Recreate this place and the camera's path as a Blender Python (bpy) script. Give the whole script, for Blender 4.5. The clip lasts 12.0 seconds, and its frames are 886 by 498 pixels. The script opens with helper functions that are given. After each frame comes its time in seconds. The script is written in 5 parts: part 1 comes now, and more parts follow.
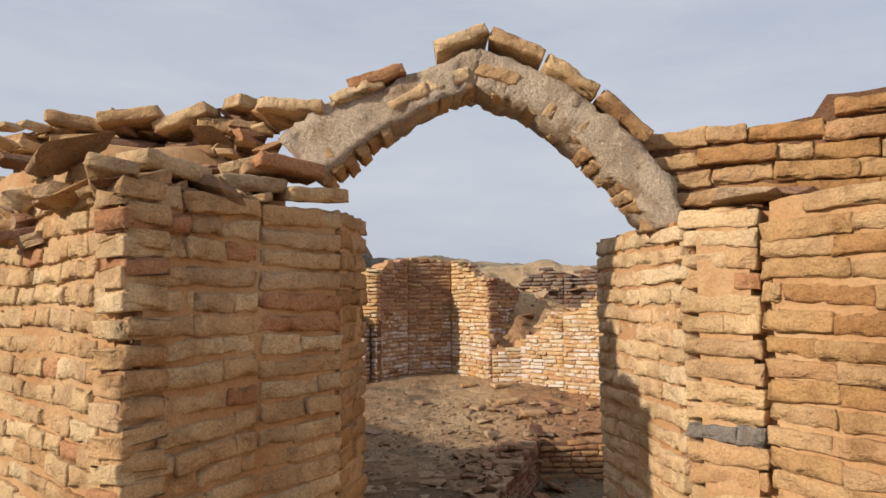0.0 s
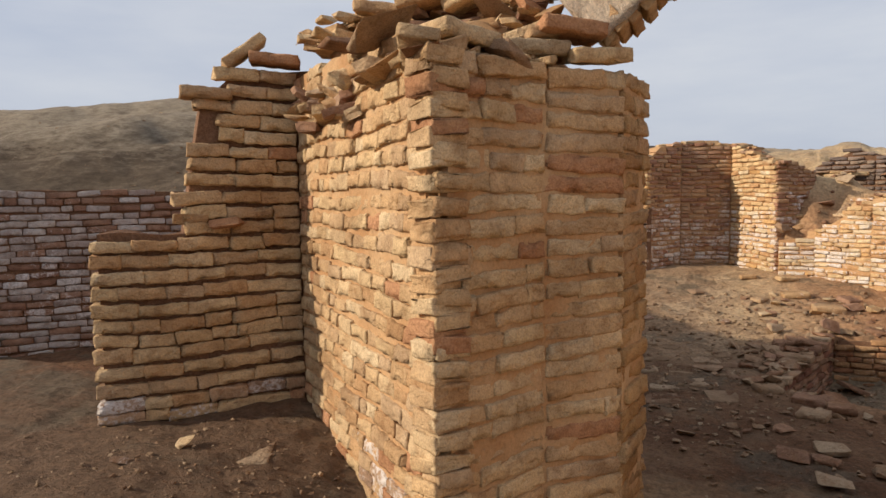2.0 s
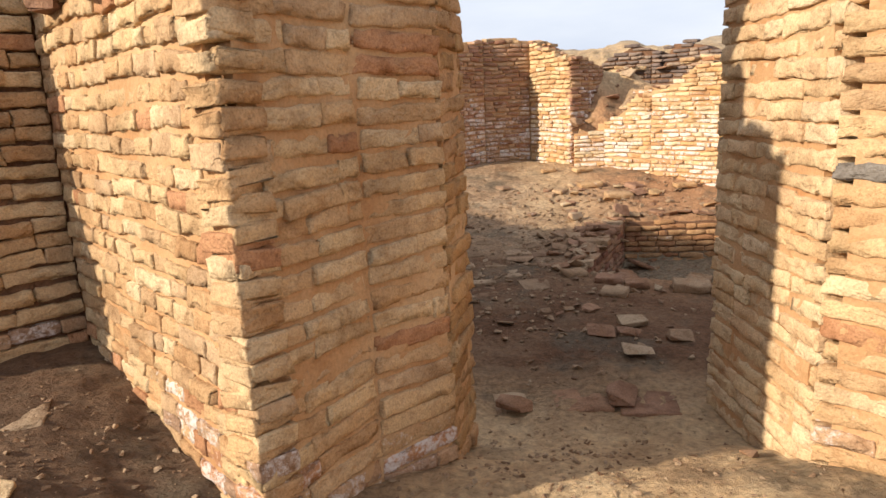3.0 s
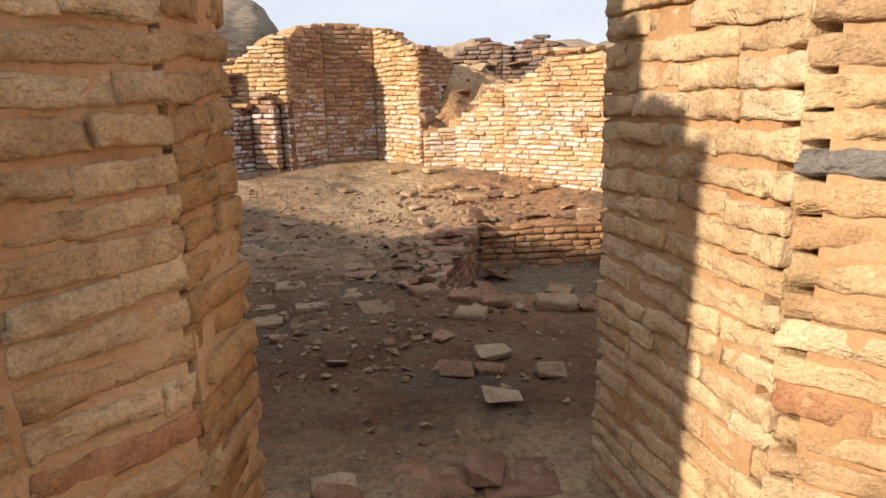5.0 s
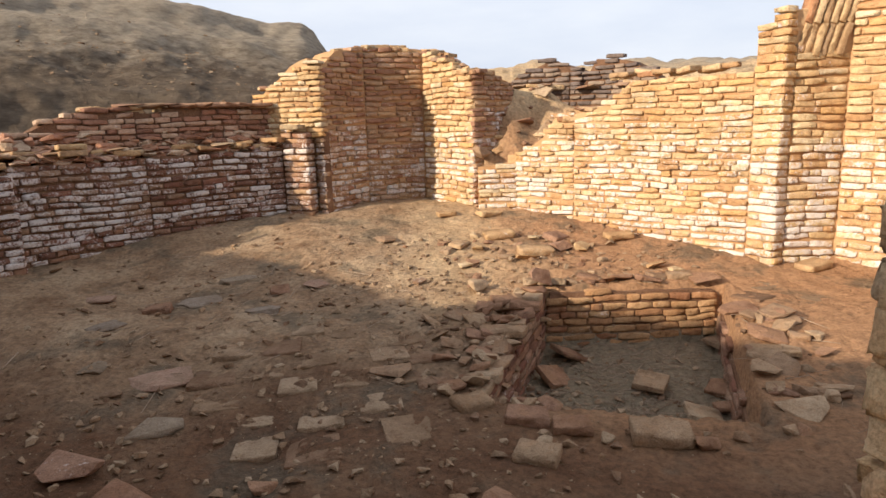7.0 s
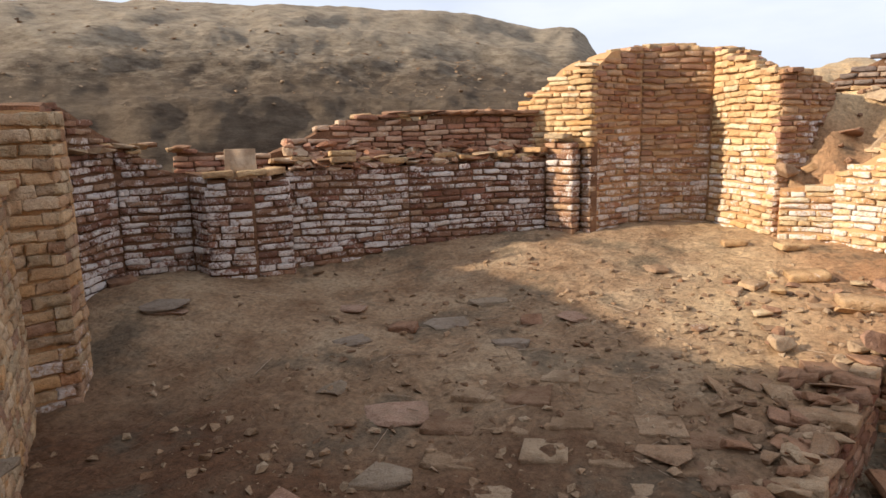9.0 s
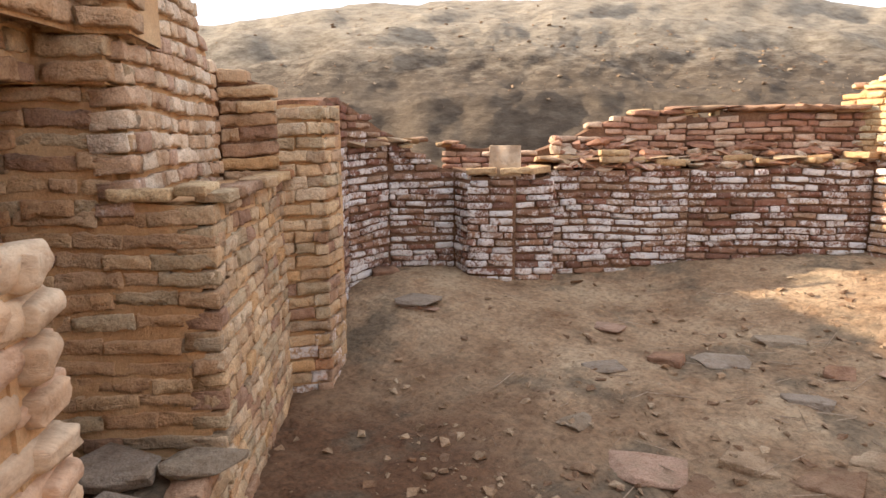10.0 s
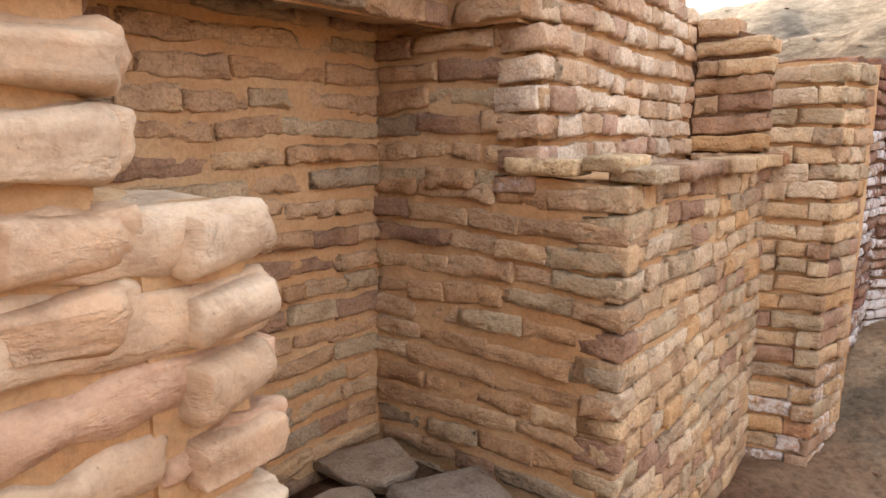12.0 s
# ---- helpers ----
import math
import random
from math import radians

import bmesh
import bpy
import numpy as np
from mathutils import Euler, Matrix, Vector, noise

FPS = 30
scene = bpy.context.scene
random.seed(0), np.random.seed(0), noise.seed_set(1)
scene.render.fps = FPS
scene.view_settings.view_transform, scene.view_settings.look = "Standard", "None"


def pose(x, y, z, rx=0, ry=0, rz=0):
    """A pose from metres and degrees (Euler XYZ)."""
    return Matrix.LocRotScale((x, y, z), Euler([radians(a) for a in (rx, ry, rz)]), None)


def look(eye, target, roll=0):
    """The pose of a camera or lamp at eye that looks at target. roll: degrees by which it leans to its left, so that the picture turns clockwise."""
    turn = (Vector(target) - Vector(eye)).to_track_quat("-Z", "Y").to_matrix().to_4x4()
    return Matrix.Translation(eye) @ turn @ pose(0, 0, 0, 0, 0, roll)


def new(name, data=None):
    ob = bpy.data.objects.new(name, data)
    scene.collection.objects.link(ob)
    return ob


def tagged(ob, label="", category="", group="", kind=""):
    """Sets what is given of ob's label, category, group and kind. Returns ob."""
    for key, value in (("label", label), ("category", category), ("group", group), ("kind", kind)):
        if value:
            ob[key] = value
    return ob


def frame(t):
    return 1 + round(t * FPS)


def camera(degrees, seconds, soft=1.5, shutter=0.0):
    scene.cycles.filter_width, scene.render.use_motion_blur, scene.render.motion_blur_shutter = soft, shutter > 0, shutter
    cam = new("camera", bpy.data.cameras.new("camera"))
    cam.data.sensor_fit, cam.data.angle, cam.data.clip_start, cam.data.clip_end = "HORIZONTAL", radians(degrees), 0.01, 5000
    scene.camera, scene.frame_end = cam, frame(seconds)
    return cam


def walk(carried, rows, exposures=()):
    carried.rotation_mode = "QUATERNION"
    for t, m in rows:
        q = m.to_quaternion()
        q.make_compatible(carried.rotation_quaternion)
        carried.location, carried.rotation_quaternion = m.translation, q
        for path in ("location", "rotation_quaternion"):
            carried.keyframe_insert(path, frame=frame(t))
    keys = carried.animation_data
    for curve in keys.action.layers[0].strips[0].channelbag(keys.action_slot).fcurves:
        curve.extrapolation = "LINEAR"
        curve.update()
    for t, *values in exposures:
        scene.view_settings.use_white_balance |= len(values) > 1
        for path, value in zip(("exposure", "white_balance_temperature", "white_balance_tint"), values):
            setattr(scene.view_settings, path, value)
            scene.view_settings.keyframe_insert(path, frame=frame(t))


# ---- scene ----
cam = camera(68.1, 12.0)
PATH = [
    (0, (0.23, 0.212, 1.599), (0.27, 2.206, 1.747), -0.6),
    (0.5, (0.252, 0.173, 1.607), (0.145, 2.152, 1.875), -0.2),
    (1, (0.258, 0.144, 1.562), (-0.039, 2.115, 1.728), -1.0),
    (1.5, (0.235, 0.115, 1.517), (-0.303, 2.041, 1.485), -0.2),
    (2, (0.164, 0.147, 1.479), (-0.568, 2.002, 1.318), -0.8),
    (2.5, (0.101, 0.275, 1.449), (-0.468, 2.16, 1.099), -1.5),
    (3, (0.088, 0.407, 1.4), (-0.094, 2.348, 0.955), -2.9),
    (3.5, (0.14, 0.535, 1.357), (0.106, 2.467, 0.842), -3.3),
    (3.7, (0.204, 0.644, 1.347), (0.238, 2.568, 0.802), -2.9),
    (5.3, (0.269, 1.547, 1.248), (0.524, 3.483, 0.815), -1.3),
    (5.5, (0.303, 1.689, 1.244), (0.528, 3.631, 0.821), -1.7),
    (6, (0.379, 2.052, 1.281), (0.483, 4.011, 0.893), -1.2),
    (6.5, (0.385, 2.387, 1.341), (0.475, 4.347, 0.949), -1.9),
    (6.7, (0.423, 2.477, 1.376), (0.524, 4.435, 0.979), -1.8),
    (8.3, (0.352, 3.070, 1.388), (0.098, 5.022, 1.040), -1.9),
    (8.5, (0.321, 3.123, 1.394), (0.017, 5.068, 1.043), -1.8),
    (9, (0.252, 3.302, 1.39), (-0.413, 5.155, 1.041), -1.3),
    (9.5, (0.262, 3.586, 1.413), (-0.936, 5.155, 1.091), 0.2),
    (10, (0.086, 3.73, 1.393), (-1.265, 5.163, 1.046), -0.4),
    (10.5, (-0.063, 3.805, 1.369), (-1.508, 5.132, 0.98), -0.7),
    (11, (-0.182, 3.985, 1.308), (-1.948, 4.855, 0.955), -1.5),
    (11.5, (-0.295, 4.177, 1.331), (-2.208, 4.66, 1.002), 0.5),
    (12, (-0.506, 4.271, 1.281), (-2.469, 4.412, 0.929), 0.2),
]
EXPOSURES = [(0, -0.09), (0.5, -0.42), (1, -0.5), (1.5, -0.4), (2, -0.05), (2.5, 0.32), (3.5, 0.55), (5.5, 0.38), (6.0, 0.33), (6.5, 0.47), (8.5, 0.42), (9.5, 0.95), (10.0, 1.48), (10.5, 1.80), (11.2, 2.02), (12, 1.98)]
walk(cam, [(t, look(eye, target, roll)) for t, eye, target, roll in PATH], EXPOSURES)

# ---- world, sun and exposure ----
SUN_AZ = (-1.0, -0.52)
SUN_EL = 23.4
world = bpy.data.worlds.new("sky")
scene.world = world
world.use_nodes = True
wn, wl = world.node_tree.nodes, world.node_tree.links
wn.clear()
w_out = wn.new("ShaderNodeOutputWorld")
w_bg = wn.new("ShaderNodeBackground")
w_sky = wn.new("ShaderNodeTexSky")
w_sky.sky_type = "NISHITA"
w_sky.sun_disc = False
w_sky.sun_elevation = radians(SUN_EL)
w_sky.sun_rotation = math.atan2(SUN_AZ[0], SUN_AZ[1])
w_sky.dust_density = 3.0
w_scale = wn.new("ShaderNodeMix")
w_scale.data_type, w_scale.blend_type = "RGBA", "MULTIPLY"
w_scale.inputs[0].default_value = 1.0
w_scale.inputs[7].default_value = (0.085, 0.085, 0.085, 1)
wl.new(w_sky.outputs[0], w_scale.inputs[6])
w_co = wn.new("ShaderNodeTexCoord")
w_map = wn.new("ShaderNodeMapping")
w_map.inputs[3].default_value = (1.0, 1.0, 4.0)
w_noise = wn.new("ShaderNodeTexNoise")
w_noise.inputs["Scale"].default_value = 2.2
w_noise.inputs["Detail"].default_value = 6
w_noise.inputs["Roughness"].default_value = 0.55
wl.new(w_co.outputs["Generated"], w_map.inputs[0])
wl.new(w_map.outputs[0], w_noise.inputs[0])
w_ramp = wn.new("ShaderNodeValToRGB")
w_ramp.color_ramp.elements[0].position, w_ramp.color_ramp.elements[0].color = 0.30, (0.69, 0.76, 0.92, 1)
w_ramp.color_ramp.elements[1].position, w_ramp.color_ramp.elements[1].color = 0.64, (0.90, 0.94, 1.03, 1)
wl.new(w_noise.outputs[0], w_ramp.inputs[0])
w_mix = wn.new("ShaderNodeMix")
w_mix.data_type = "RGBA"
w_mix.inputs[0].default_value = 0.82
wl.new(w_scale.outputs[2], w_mix.inputs[6])
wl.new(w_ramp.outputs[0], w_mix.inputs[7])
wl.new(w_mix.outputs[2], w_bg.inputs[0])
w_bg.inputs[1].default_value = 0.82
wl.new(w_bg.outputs[0], w_out.inputs[0])

sun_data = bpy.data.lights.new("sun", "SUN")
sun_data.energy = 4.8
sun_data.angle = radians(1.1)
sun_data.color = (1.0, 0.87, 0.70)
sun = new("sun", sun_data)
k_h = math.hypot(*SUN_AZ)
sun_dir = Vector((SUN_AZ[0] / k_h * math.cos(radians(SUN_EL)), SUN_AZ[1] / k_h * math.cos(radians(SUN_EL)), math.sin(radians(SUN_EL))))
sun.matrix_world = look(sun_dir * 60, (0, 0, 0))

# ---- materials ----


def node_material(name, roughness=0.95):
    m = bpy.data.materials.new(name)
    m.use_nodes = True
    n, l = m.node_tree.nodes, m.node_tree.links
    b = n["Principled BSDF"]
    b.inputs["Roughness"].default_value = roughness
    b.inputs["Specular IOR Level"].default_value = 0.15
    return m, n, l, b


def noise_node(n, l, vec, scale, detail=4.0, rough=0.6):
    t = n.new("ShaderNodeTexNoise")
    t.inputs["Scale"].default_value = scale
    t.inputs["Detail"].default_value = detail
    t.inputs["Roughness"].default_value = rough
    l.new(vec, t.inputs["Vector"])
    return t


def ramp_node(n, l, fac, stops):
    r = n.new("ShaderNodeValToRGB")
    e = r.color_ramp.elements
    while len(e) < len(stops):
        e.new(0.5)
    for el, (p, c) in zip(e, stops):
        el.position, el.color = p, (*c, 1)
    l.new(fac, r.inputs[0])
    return r


def mix_node(n, l, fac, a, b, blend="MIX"):
    x = n.new("ShaderNodeMix")
    x.data_type, x.blend_type = "RGBA", blend
    for v, s in ((fac, 0), (a, 6), (b, 7)):
        if isinstance(v, (int, float)):
            x.inputs[s].default_value = v
        elif isinstance(v, tuple):
            x.inputs[s].default_value = (*v, 1)
        else:
            l.new(v, x.inputs[s])
    return x.outputs[2]


def brick_material(name, tones, salt=0.0, dirt=(0.28, 0.15, 0.075), island=False, grime=0.5, relief=0.013):
    """Weathered mud-mortared brick: a tone per brick, mottling, dirt and, where salt > 0, white efflorescence."""
    m, n, l, b = node_material(name)
    co = n.new("ShaderNodeTexCoord")
    if island:
        src = n.new("ShaderNodeNewGeometry").outputs["Random Per Island"]
    else:
        src = n.new("ShaderNodeObjectInfo").outputs["Random"]
    off = n.new("ShaderNodeVectorMath")
    off.operation = "SCALE"
    off.inputs[0].default_value = (37.0, 91.0, 53.0)
    l.new(src, off.inputs["Scale"])
    add = n.new("ShaderNodeVectorMath")
    add.operation = "ADD"
    l.new(co.outputs["Object"], add.inputs[0])
    l.new(off.outputs[0], add.inputs[1])
    vec = add.outputs[0]
    step = 1.0 / len(tones)
    tone = ramp_node(n, l, src, [(i * step, c) for i, c in enumerate(tones)])
    tone.color_ramp.interpolation = "CONSTANT"
    mott = noise_node(n, l, vec, 14, 6, 0.65)
    shade = ramp_node(n, l, mott.outputs[0], [(0.28, (0.66, 0.58, 0.52)), (0.5, (1, 1, 1)), (0.74, (1.16, 1.15, 1.13))])
    col = mix_node(n, l, 1.0, tone.outputs[0], shade.outputs[0], "MULTIPLY")
    dn = noise_node(n, l, vec, 7, 5, 0.7)
    dmask = ramp_node(n, l, dn.outputs[0], [(0.50, (0, 0, 0)), (0.70, (grime, grime, grime))])
    col = mix_node(n, l, dmask.outputs[0], col, dirt)
    wide = noise_node(n, l, n.new("ShaderNodeNewGeometry").outputs["Position"], 2.6, 5, 0.65)
    wtone = ramp_node(n, l, wide.outputs[0], [(0.30, (0.66, 0.60, 0.55)), (0.52, (1, 1, 1)), (0.72, (1.12, 1.12, 1.10))])
    col = mix_node(n, l, 1.0, col, wtone.outputs[0], "MULTIPLY")
    pits = noise_node(n, l, vec, 75, 3, 0.5)
    ptone = ramp_node(n, l, pits.outputs[0], [(0.22, (0.55, 0.52, 0.50)), (0.31, (1, 1, 1))])
    col = mix_node(n, l, 1.0, col, ptone.outputs[0], "MULTIPLY")
    k = 0.35 if relief < 0.01 else 1.0
    grit = ramp_node(n, l, noise_node(n, l, vec, 130, 4, 0.7).outputs[0], [(0.32, (1 - 0.30 * k, 1 - 0.32 * k, 1 - 0.34 * k)), (0.5, (1, 1, 1)), (0.68, (1 + 0.18 * k,) * 3)])
    col = mix_node(n, l, 1.0, col, grit.outputs[0], "MULTIPLY")
    if salt > 0:
        sn = noise_node(n, l, vec, 9, 7, 0.75)
        patch = noise_node(n, l, n.new("ShaderNodeNewGeometry").outputs["Position"], 1.7, 3, 0.6)
        fret = noise_node(n, l, vec, 45, 5, 0.7)
        fac = mix_node(n, l, 0.30, sn.outputs[0], patch.outputs[0])
        fac = mix_node(n, l, 0.35, fac, fret.outputs[0])
        own = n.new("ShaderNodeTexWhiteNoise")
        own.noise_dimensions = "1D"
        spread = n.new("ShaderNodeMath")
        spread.operation = "MULTIPLY"
        spread.inputs[1].default_value = 91.7
        l.new(src, spread.inputs[0])
        l.new(spread.outputs[0], own.inputs["W"])
        each = n.new("ShaderNodeMath")
        each.operation = "MULTIPLY_ADD"
        each.inputs[1].default_value = 0.12
        l.new(own.outputs["Value"], each.inputs[0])
        l.new(fac, each.inputs[2])
        height = n.new("ShaderNodeSeparateXYZ")
        l.new(n.new("ShaderNodeNewGeometry").outputs["Position"], height.inputs[0])
        damp = n.new("ShaderNodeMapRange")
        damp.inputs[1].default_value, damp.inputs[2].default_value = 1.0, 1.6
        damp.inputs[3].default_value, damp.inputs[4].default_value = 0.0, -0.11
        l.new(height.outputs[2], damp.inputs[0])
        rise = n.new("ShaderNodeMath")
        l.new(each.outputs[0], rise.inputs[0])
        l.new(damp.outputs[0], rise.inputs[1])
        each = rise
        smask = ramp_node(n, l, each.outputs[0], [(0.672 - 0.135 * salt, (0, 0, 0)), (0.745 - 0.135 * salt, (0.88, 0.88, 0.88))])
        col = mix_node(n, l, smask.outputs[0], col, (0.66, 0.60, 0.56))
    l.new(col, b.inputs["Base Color"])
    fine = noise_node(n, l, vec, 60, 8, 0.7)
    coarse = noise_node(n, l, vec, 22, 4, 0.6)
    total = n.new("ShaderNodeMath")
    total.operation = "MULTIPLY_ADD"
    total.inputs[1].default_value = 0.45
    l.new(fine.outputs[0], total.inputs[0])
    l.new(coarse.outputs[0], total.inputs[2])
    squash = n.new("ShaderNodeMapping")
    squash.inputs[3].default_value = (1.0, 1.0, 1.7)
    l.new(vec, squash.inputs[0])
    flaky = noise_node(n, l, squash.outputs[0], 13, 5, 0.6)
    flakes = ramp_node(n, l, flaky.outputs[0], [(0.38, (0, 0, 0)), (0.46, (0.75, 0.75, 0.75)), (0.60, (1, 1, 1))])
    worn_sum = n.new("ShaderNodeMath")
    worn_sum.operation = "MULTIPLY_ADD"
    worn_sum.inputs[1].default_value = 0.38
    l.new(flakes.outputs[0], worn_sum.inputs[0])
    l.new(total.outputs[0], worn_sum.inputs[2])
    total = worn_sum
    bump = n.new("ShaderNodeBump")
    bump.inputs["Strength"].default_value = 1.0
    bump.inputs["Distance"].default_value = relief
    l.new(total.outputs[0], bump.inputs["Height"])
    l.new(bump.outputs[0], b.inputs["Normal"])
    return m


def earth_material(name, stops, scale=1.0, bump_d=0.012, extra=None, crust=False, grainy=1.0):
    """Soil, mortar or plaster: tones by broad noise, grain by fine noise, relief in two scales."""
    m, n, l, b = node_material(name, 1.0)
    co = n.new("ShaderNodeTexCoord")
    vec = co.outputs["Object"]
    broad = noise_node(n, l, vec, 0.9 * scale, 6, 0.6)
    tone = ramp_node(n, l, broad.outputs[0], stops)
    grain = noise_node(n, l, vec, 26 * scale, 8, 0.75)
    g = ramp_node(n, l, grain.outputs[0], [(0.3, (1 - 0.50 * grainy, 1 - 0.52 * grainy, 1 - 0.54 * grainy)), (0.5, (1, 1, 1)), (0.70, (1 + 0.42 * grainy, 1 + 0.38 * grainy, 1 + 0.32 * grainy))])
    col = mix_node(n, l, 1.0, tone.outputs[0], g.outputs[0], "MULTIPLY")
    if extra:
        en = noise_node(n, l, vec, extra[1], 5, 0.65)
        em = ramp_node(n, l, en.outputs[0], [(extra[2], (0, 0, 0)), (extra[2] + 0.14, (extra[3],) * 3)])
        col = mix_node(n, l, em.outputs[0], col, extra[0])
    strata = None
    if crust:
        # paler silt in the yard and towards the back of the room, its tone and reach also standing for sun on the
        # floor; layered soil and a grey crust on the spoil banks
        where = n.new("ShaderNodeNewGeometry").outputs["Position"]
        sep = n.new("ShaderNodeSeparateXYZ")
        l.new(where, sep.inputs[0])
        silt = noise_node(n, l, vec, 0.8, 5, 0.6)

        def band(axis, gain, low, high, src):
            a = n.new("ShaderNodeMath")
            a.operation = "MULTIPLY_ADD"
            a.inputs[1].default_value = gain
            l.new(src.outputs[0], a.inputs[0])
            l.new(sep.outputs[axis], a.inputs[2])
            r = n.new("ShaderNodeMapRange")
            r.inputs[1].default_value, r.inputs[2].default_value = low, high
            l.new(a.outputs[0], r.inputs[0])
            return r.outputs[0]

        silt_tone = ramp_node(n, l, noise_node(n, l, vec, 2.3, 7, 0.7).outputs[0], [(0.3, (0.31, 0.200, 0.112)), (0.5, (0.49, 0.345, 0.200)), (0.7, (0.60, 0.45, 0.275))])
        pale = mix_node(n, l, 1.0, silt_tone.outputs[0], g.outputs[0], "MULTIPLY")
        col = mix_node(n, l, band(1, 3.0, 8.2, 10.0, silt), col, pale)
        # pale mask over the sunlit part of the floor, sunlight in the soil colour
        sun_patch = n.new("ShaderNodeMath")
        sun_patch.operation = "MULTIPLY"
        l.new(band(0, 1.6, 2.7, 1.7, silt), sun_patch.inputs[0])
        l.new(band(1, 1.6, 7.6, 9.0, silt), sun_patch.inputs[1])
        col = mix_node(n, l, sun_patch.outputs[0], col, mix_node(n, l, 0.88, col, pale))
        worn = n.new("ShaderNodeMath")
        worn.operation = "MULTIPLY"
        l.new(band(0, 1.8, 1.9, 1.1, silt), worn.inputs[0])
        l.new(band(1, 2.0, 6.6, 7.9, silt), worn.inputs[1])
        tread = ramp_node(n, l, noise_node(n, l, vec, 1.9, 8, 0.72).outputs[0], [(0.34, (0.190, 0.110, 0.062)), (0.5, (0.320, 0.213, 0.130)), (0.66, (0.41, 0.297, 0.190))])
        col = mix_node(n, l, worn.outputs[0], col, mix_node(n, l, 1.0, tread.outputs[0], g.outputs[0], "MULTIPLY"))
        sill = n.new("ShaderNodeMath")
        sill.operation = "MULTIPLY"
        l.new(band(1, 1.4, 4.7, 3.8, silt), sill.inputs[0])
        l.new(band(0, 0.8, -0.3, 0.3, silt), sill.inputs[1])
        col = mix_node(n, l, sill.outputs[0], col, pale)
        # browner left yard, darkened as well for the shade on it
        reddish = n.new("ShaderNodeMath")
        reddish.operation = "MULTIPLY"
        l.new(band(1, 1.2, 3.8, 3.2, silt), reddish.inputs[0])
        l.new(band(0, 0.8, 0.0, -0.6, silt), reddish.inputs[1])
        col = mix_node(n, l, reddish.outputs[0], col, mix_node(n, l, 1.0, (0.140, 0.088, 0.056), g.outputs[0], "MULTIPLY"))
        burnt = n.new("ShaderNodeMath")
        burnt.operation = "MULTIPLY"
        l.new(band(0, 1.3, 1.3, 2.3, silt), burnt.inputs[0])
        l.new(band(1, 1.0, 5.4, 6.4, silt), burnt.inputs[1])
        near_by = n.new("ShaderNodeMath")
        near_by.operation = "MULTIPLY"
        l.new(burnt.outputs[0], near_by.inputs[0])
        l.new(band(1, 0.6, 10.9, 10.3, silt), near_by.inputs[1])
        col = mix_node(n, l, near_by.outputs[0], col, mix_node(n, l, 1.0, (0.37, 0.207, 0.112), g.outputs[0], "MULTIPLY"))
        col = mix_node(n, l, band(2, 0.05, -0.27, -0.36, silt), col, mix_node(n, l, 1.0, (0.235, 0.182, 0.122), g.outputs[0], "MULTIPLY"))
        ash = noise_node(n, l, vec, 1.3, 5, 0.65)
        ash_mask = ramp_node(n, l, ash.outputs[0], [(0.53, (0, 0, 0)), (0.63, (0.75, 0.75, 0.75))])
        col = mix_node(n, l, ash_mask.outputs[0], col, mix_node(n, l, 1.0, (0.125, 0.098, 0.068), g.outputs[0], "MULTIPLY"))
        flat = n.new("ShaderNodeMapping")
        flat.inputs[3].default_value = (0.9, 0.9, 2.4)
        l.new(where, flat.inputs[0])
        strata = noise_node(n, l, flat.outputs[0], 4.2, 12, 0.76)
        layer = ramp_node(n, l, strata.outputs[0], [(0.32, (0.072, 0.051, 0.036)), (0.5, (0.128, 0.094, 0.065)), (0.68, (0.190, 0.144, 0.101))])
        raised = n.new("ShaderNodeMath")
        raised.operation = "MULTIPLY"
        l.new(band(2, 0.8, 1.05, 1.5, silt), raised.inputs[0])
        l.new(band(0, 0.0, 1.0, 0.6, silt), raised.inputs[1])
        high_up = raised.outputs[0]
        col = mix_node(n, l, high_up, col, layer.outputs[0])
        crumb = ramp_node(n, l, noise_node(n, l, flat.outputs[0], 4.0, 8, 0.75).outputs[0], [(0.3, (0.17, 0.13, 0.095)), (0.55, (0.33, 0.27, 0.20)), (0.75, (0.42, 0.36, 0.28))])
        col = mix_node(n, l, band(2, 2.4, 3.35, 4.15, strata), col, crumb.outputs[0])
    l.new(col, b.inputs["Base Color"])
    mid = noise_node(n, l, vec, 9 * scale, 6, 0.65)
    total = n.new("ShaderNodeMath")
    total.operation = "MULTIPLY_ADD"
    total.inputs[1].default_value = 0.5
    l.new(grain.outputs[0], total.inputs[0])
    l.new(mid.outputs[0], total.inputs[2])
    if strata:
        lay_up = n.new("ShaderNodeMath")
        lay_up.operation = "MULTIPLY"
        l.new(strata.outputs[0], lay_up.inputs[0])
        l.new(high_up, lay_up.inputs[1])
        sum_up = n.new("ShaderNodeMath")
        sum_up.operation = "MULTIPLY_ADD"
        sum_up.inputs[1].default_value = 2.6
        l.new(lay_up.outputs[0], sum_up.inputs[0])
        l.new(total.outputs[0], sum_up.inputs[2])
        total = sum_up
    bump = n.new("ShaderNodeBump")
    bump.inputs["Strength"].default_value = 0.8
    bump.inputs["Distance"].default_value = bump_d
    l.new(total.outputs[0], bump.inputs["Height"])
    l.new(bump.outputs[0], b.inputs["Normal"])
    return m


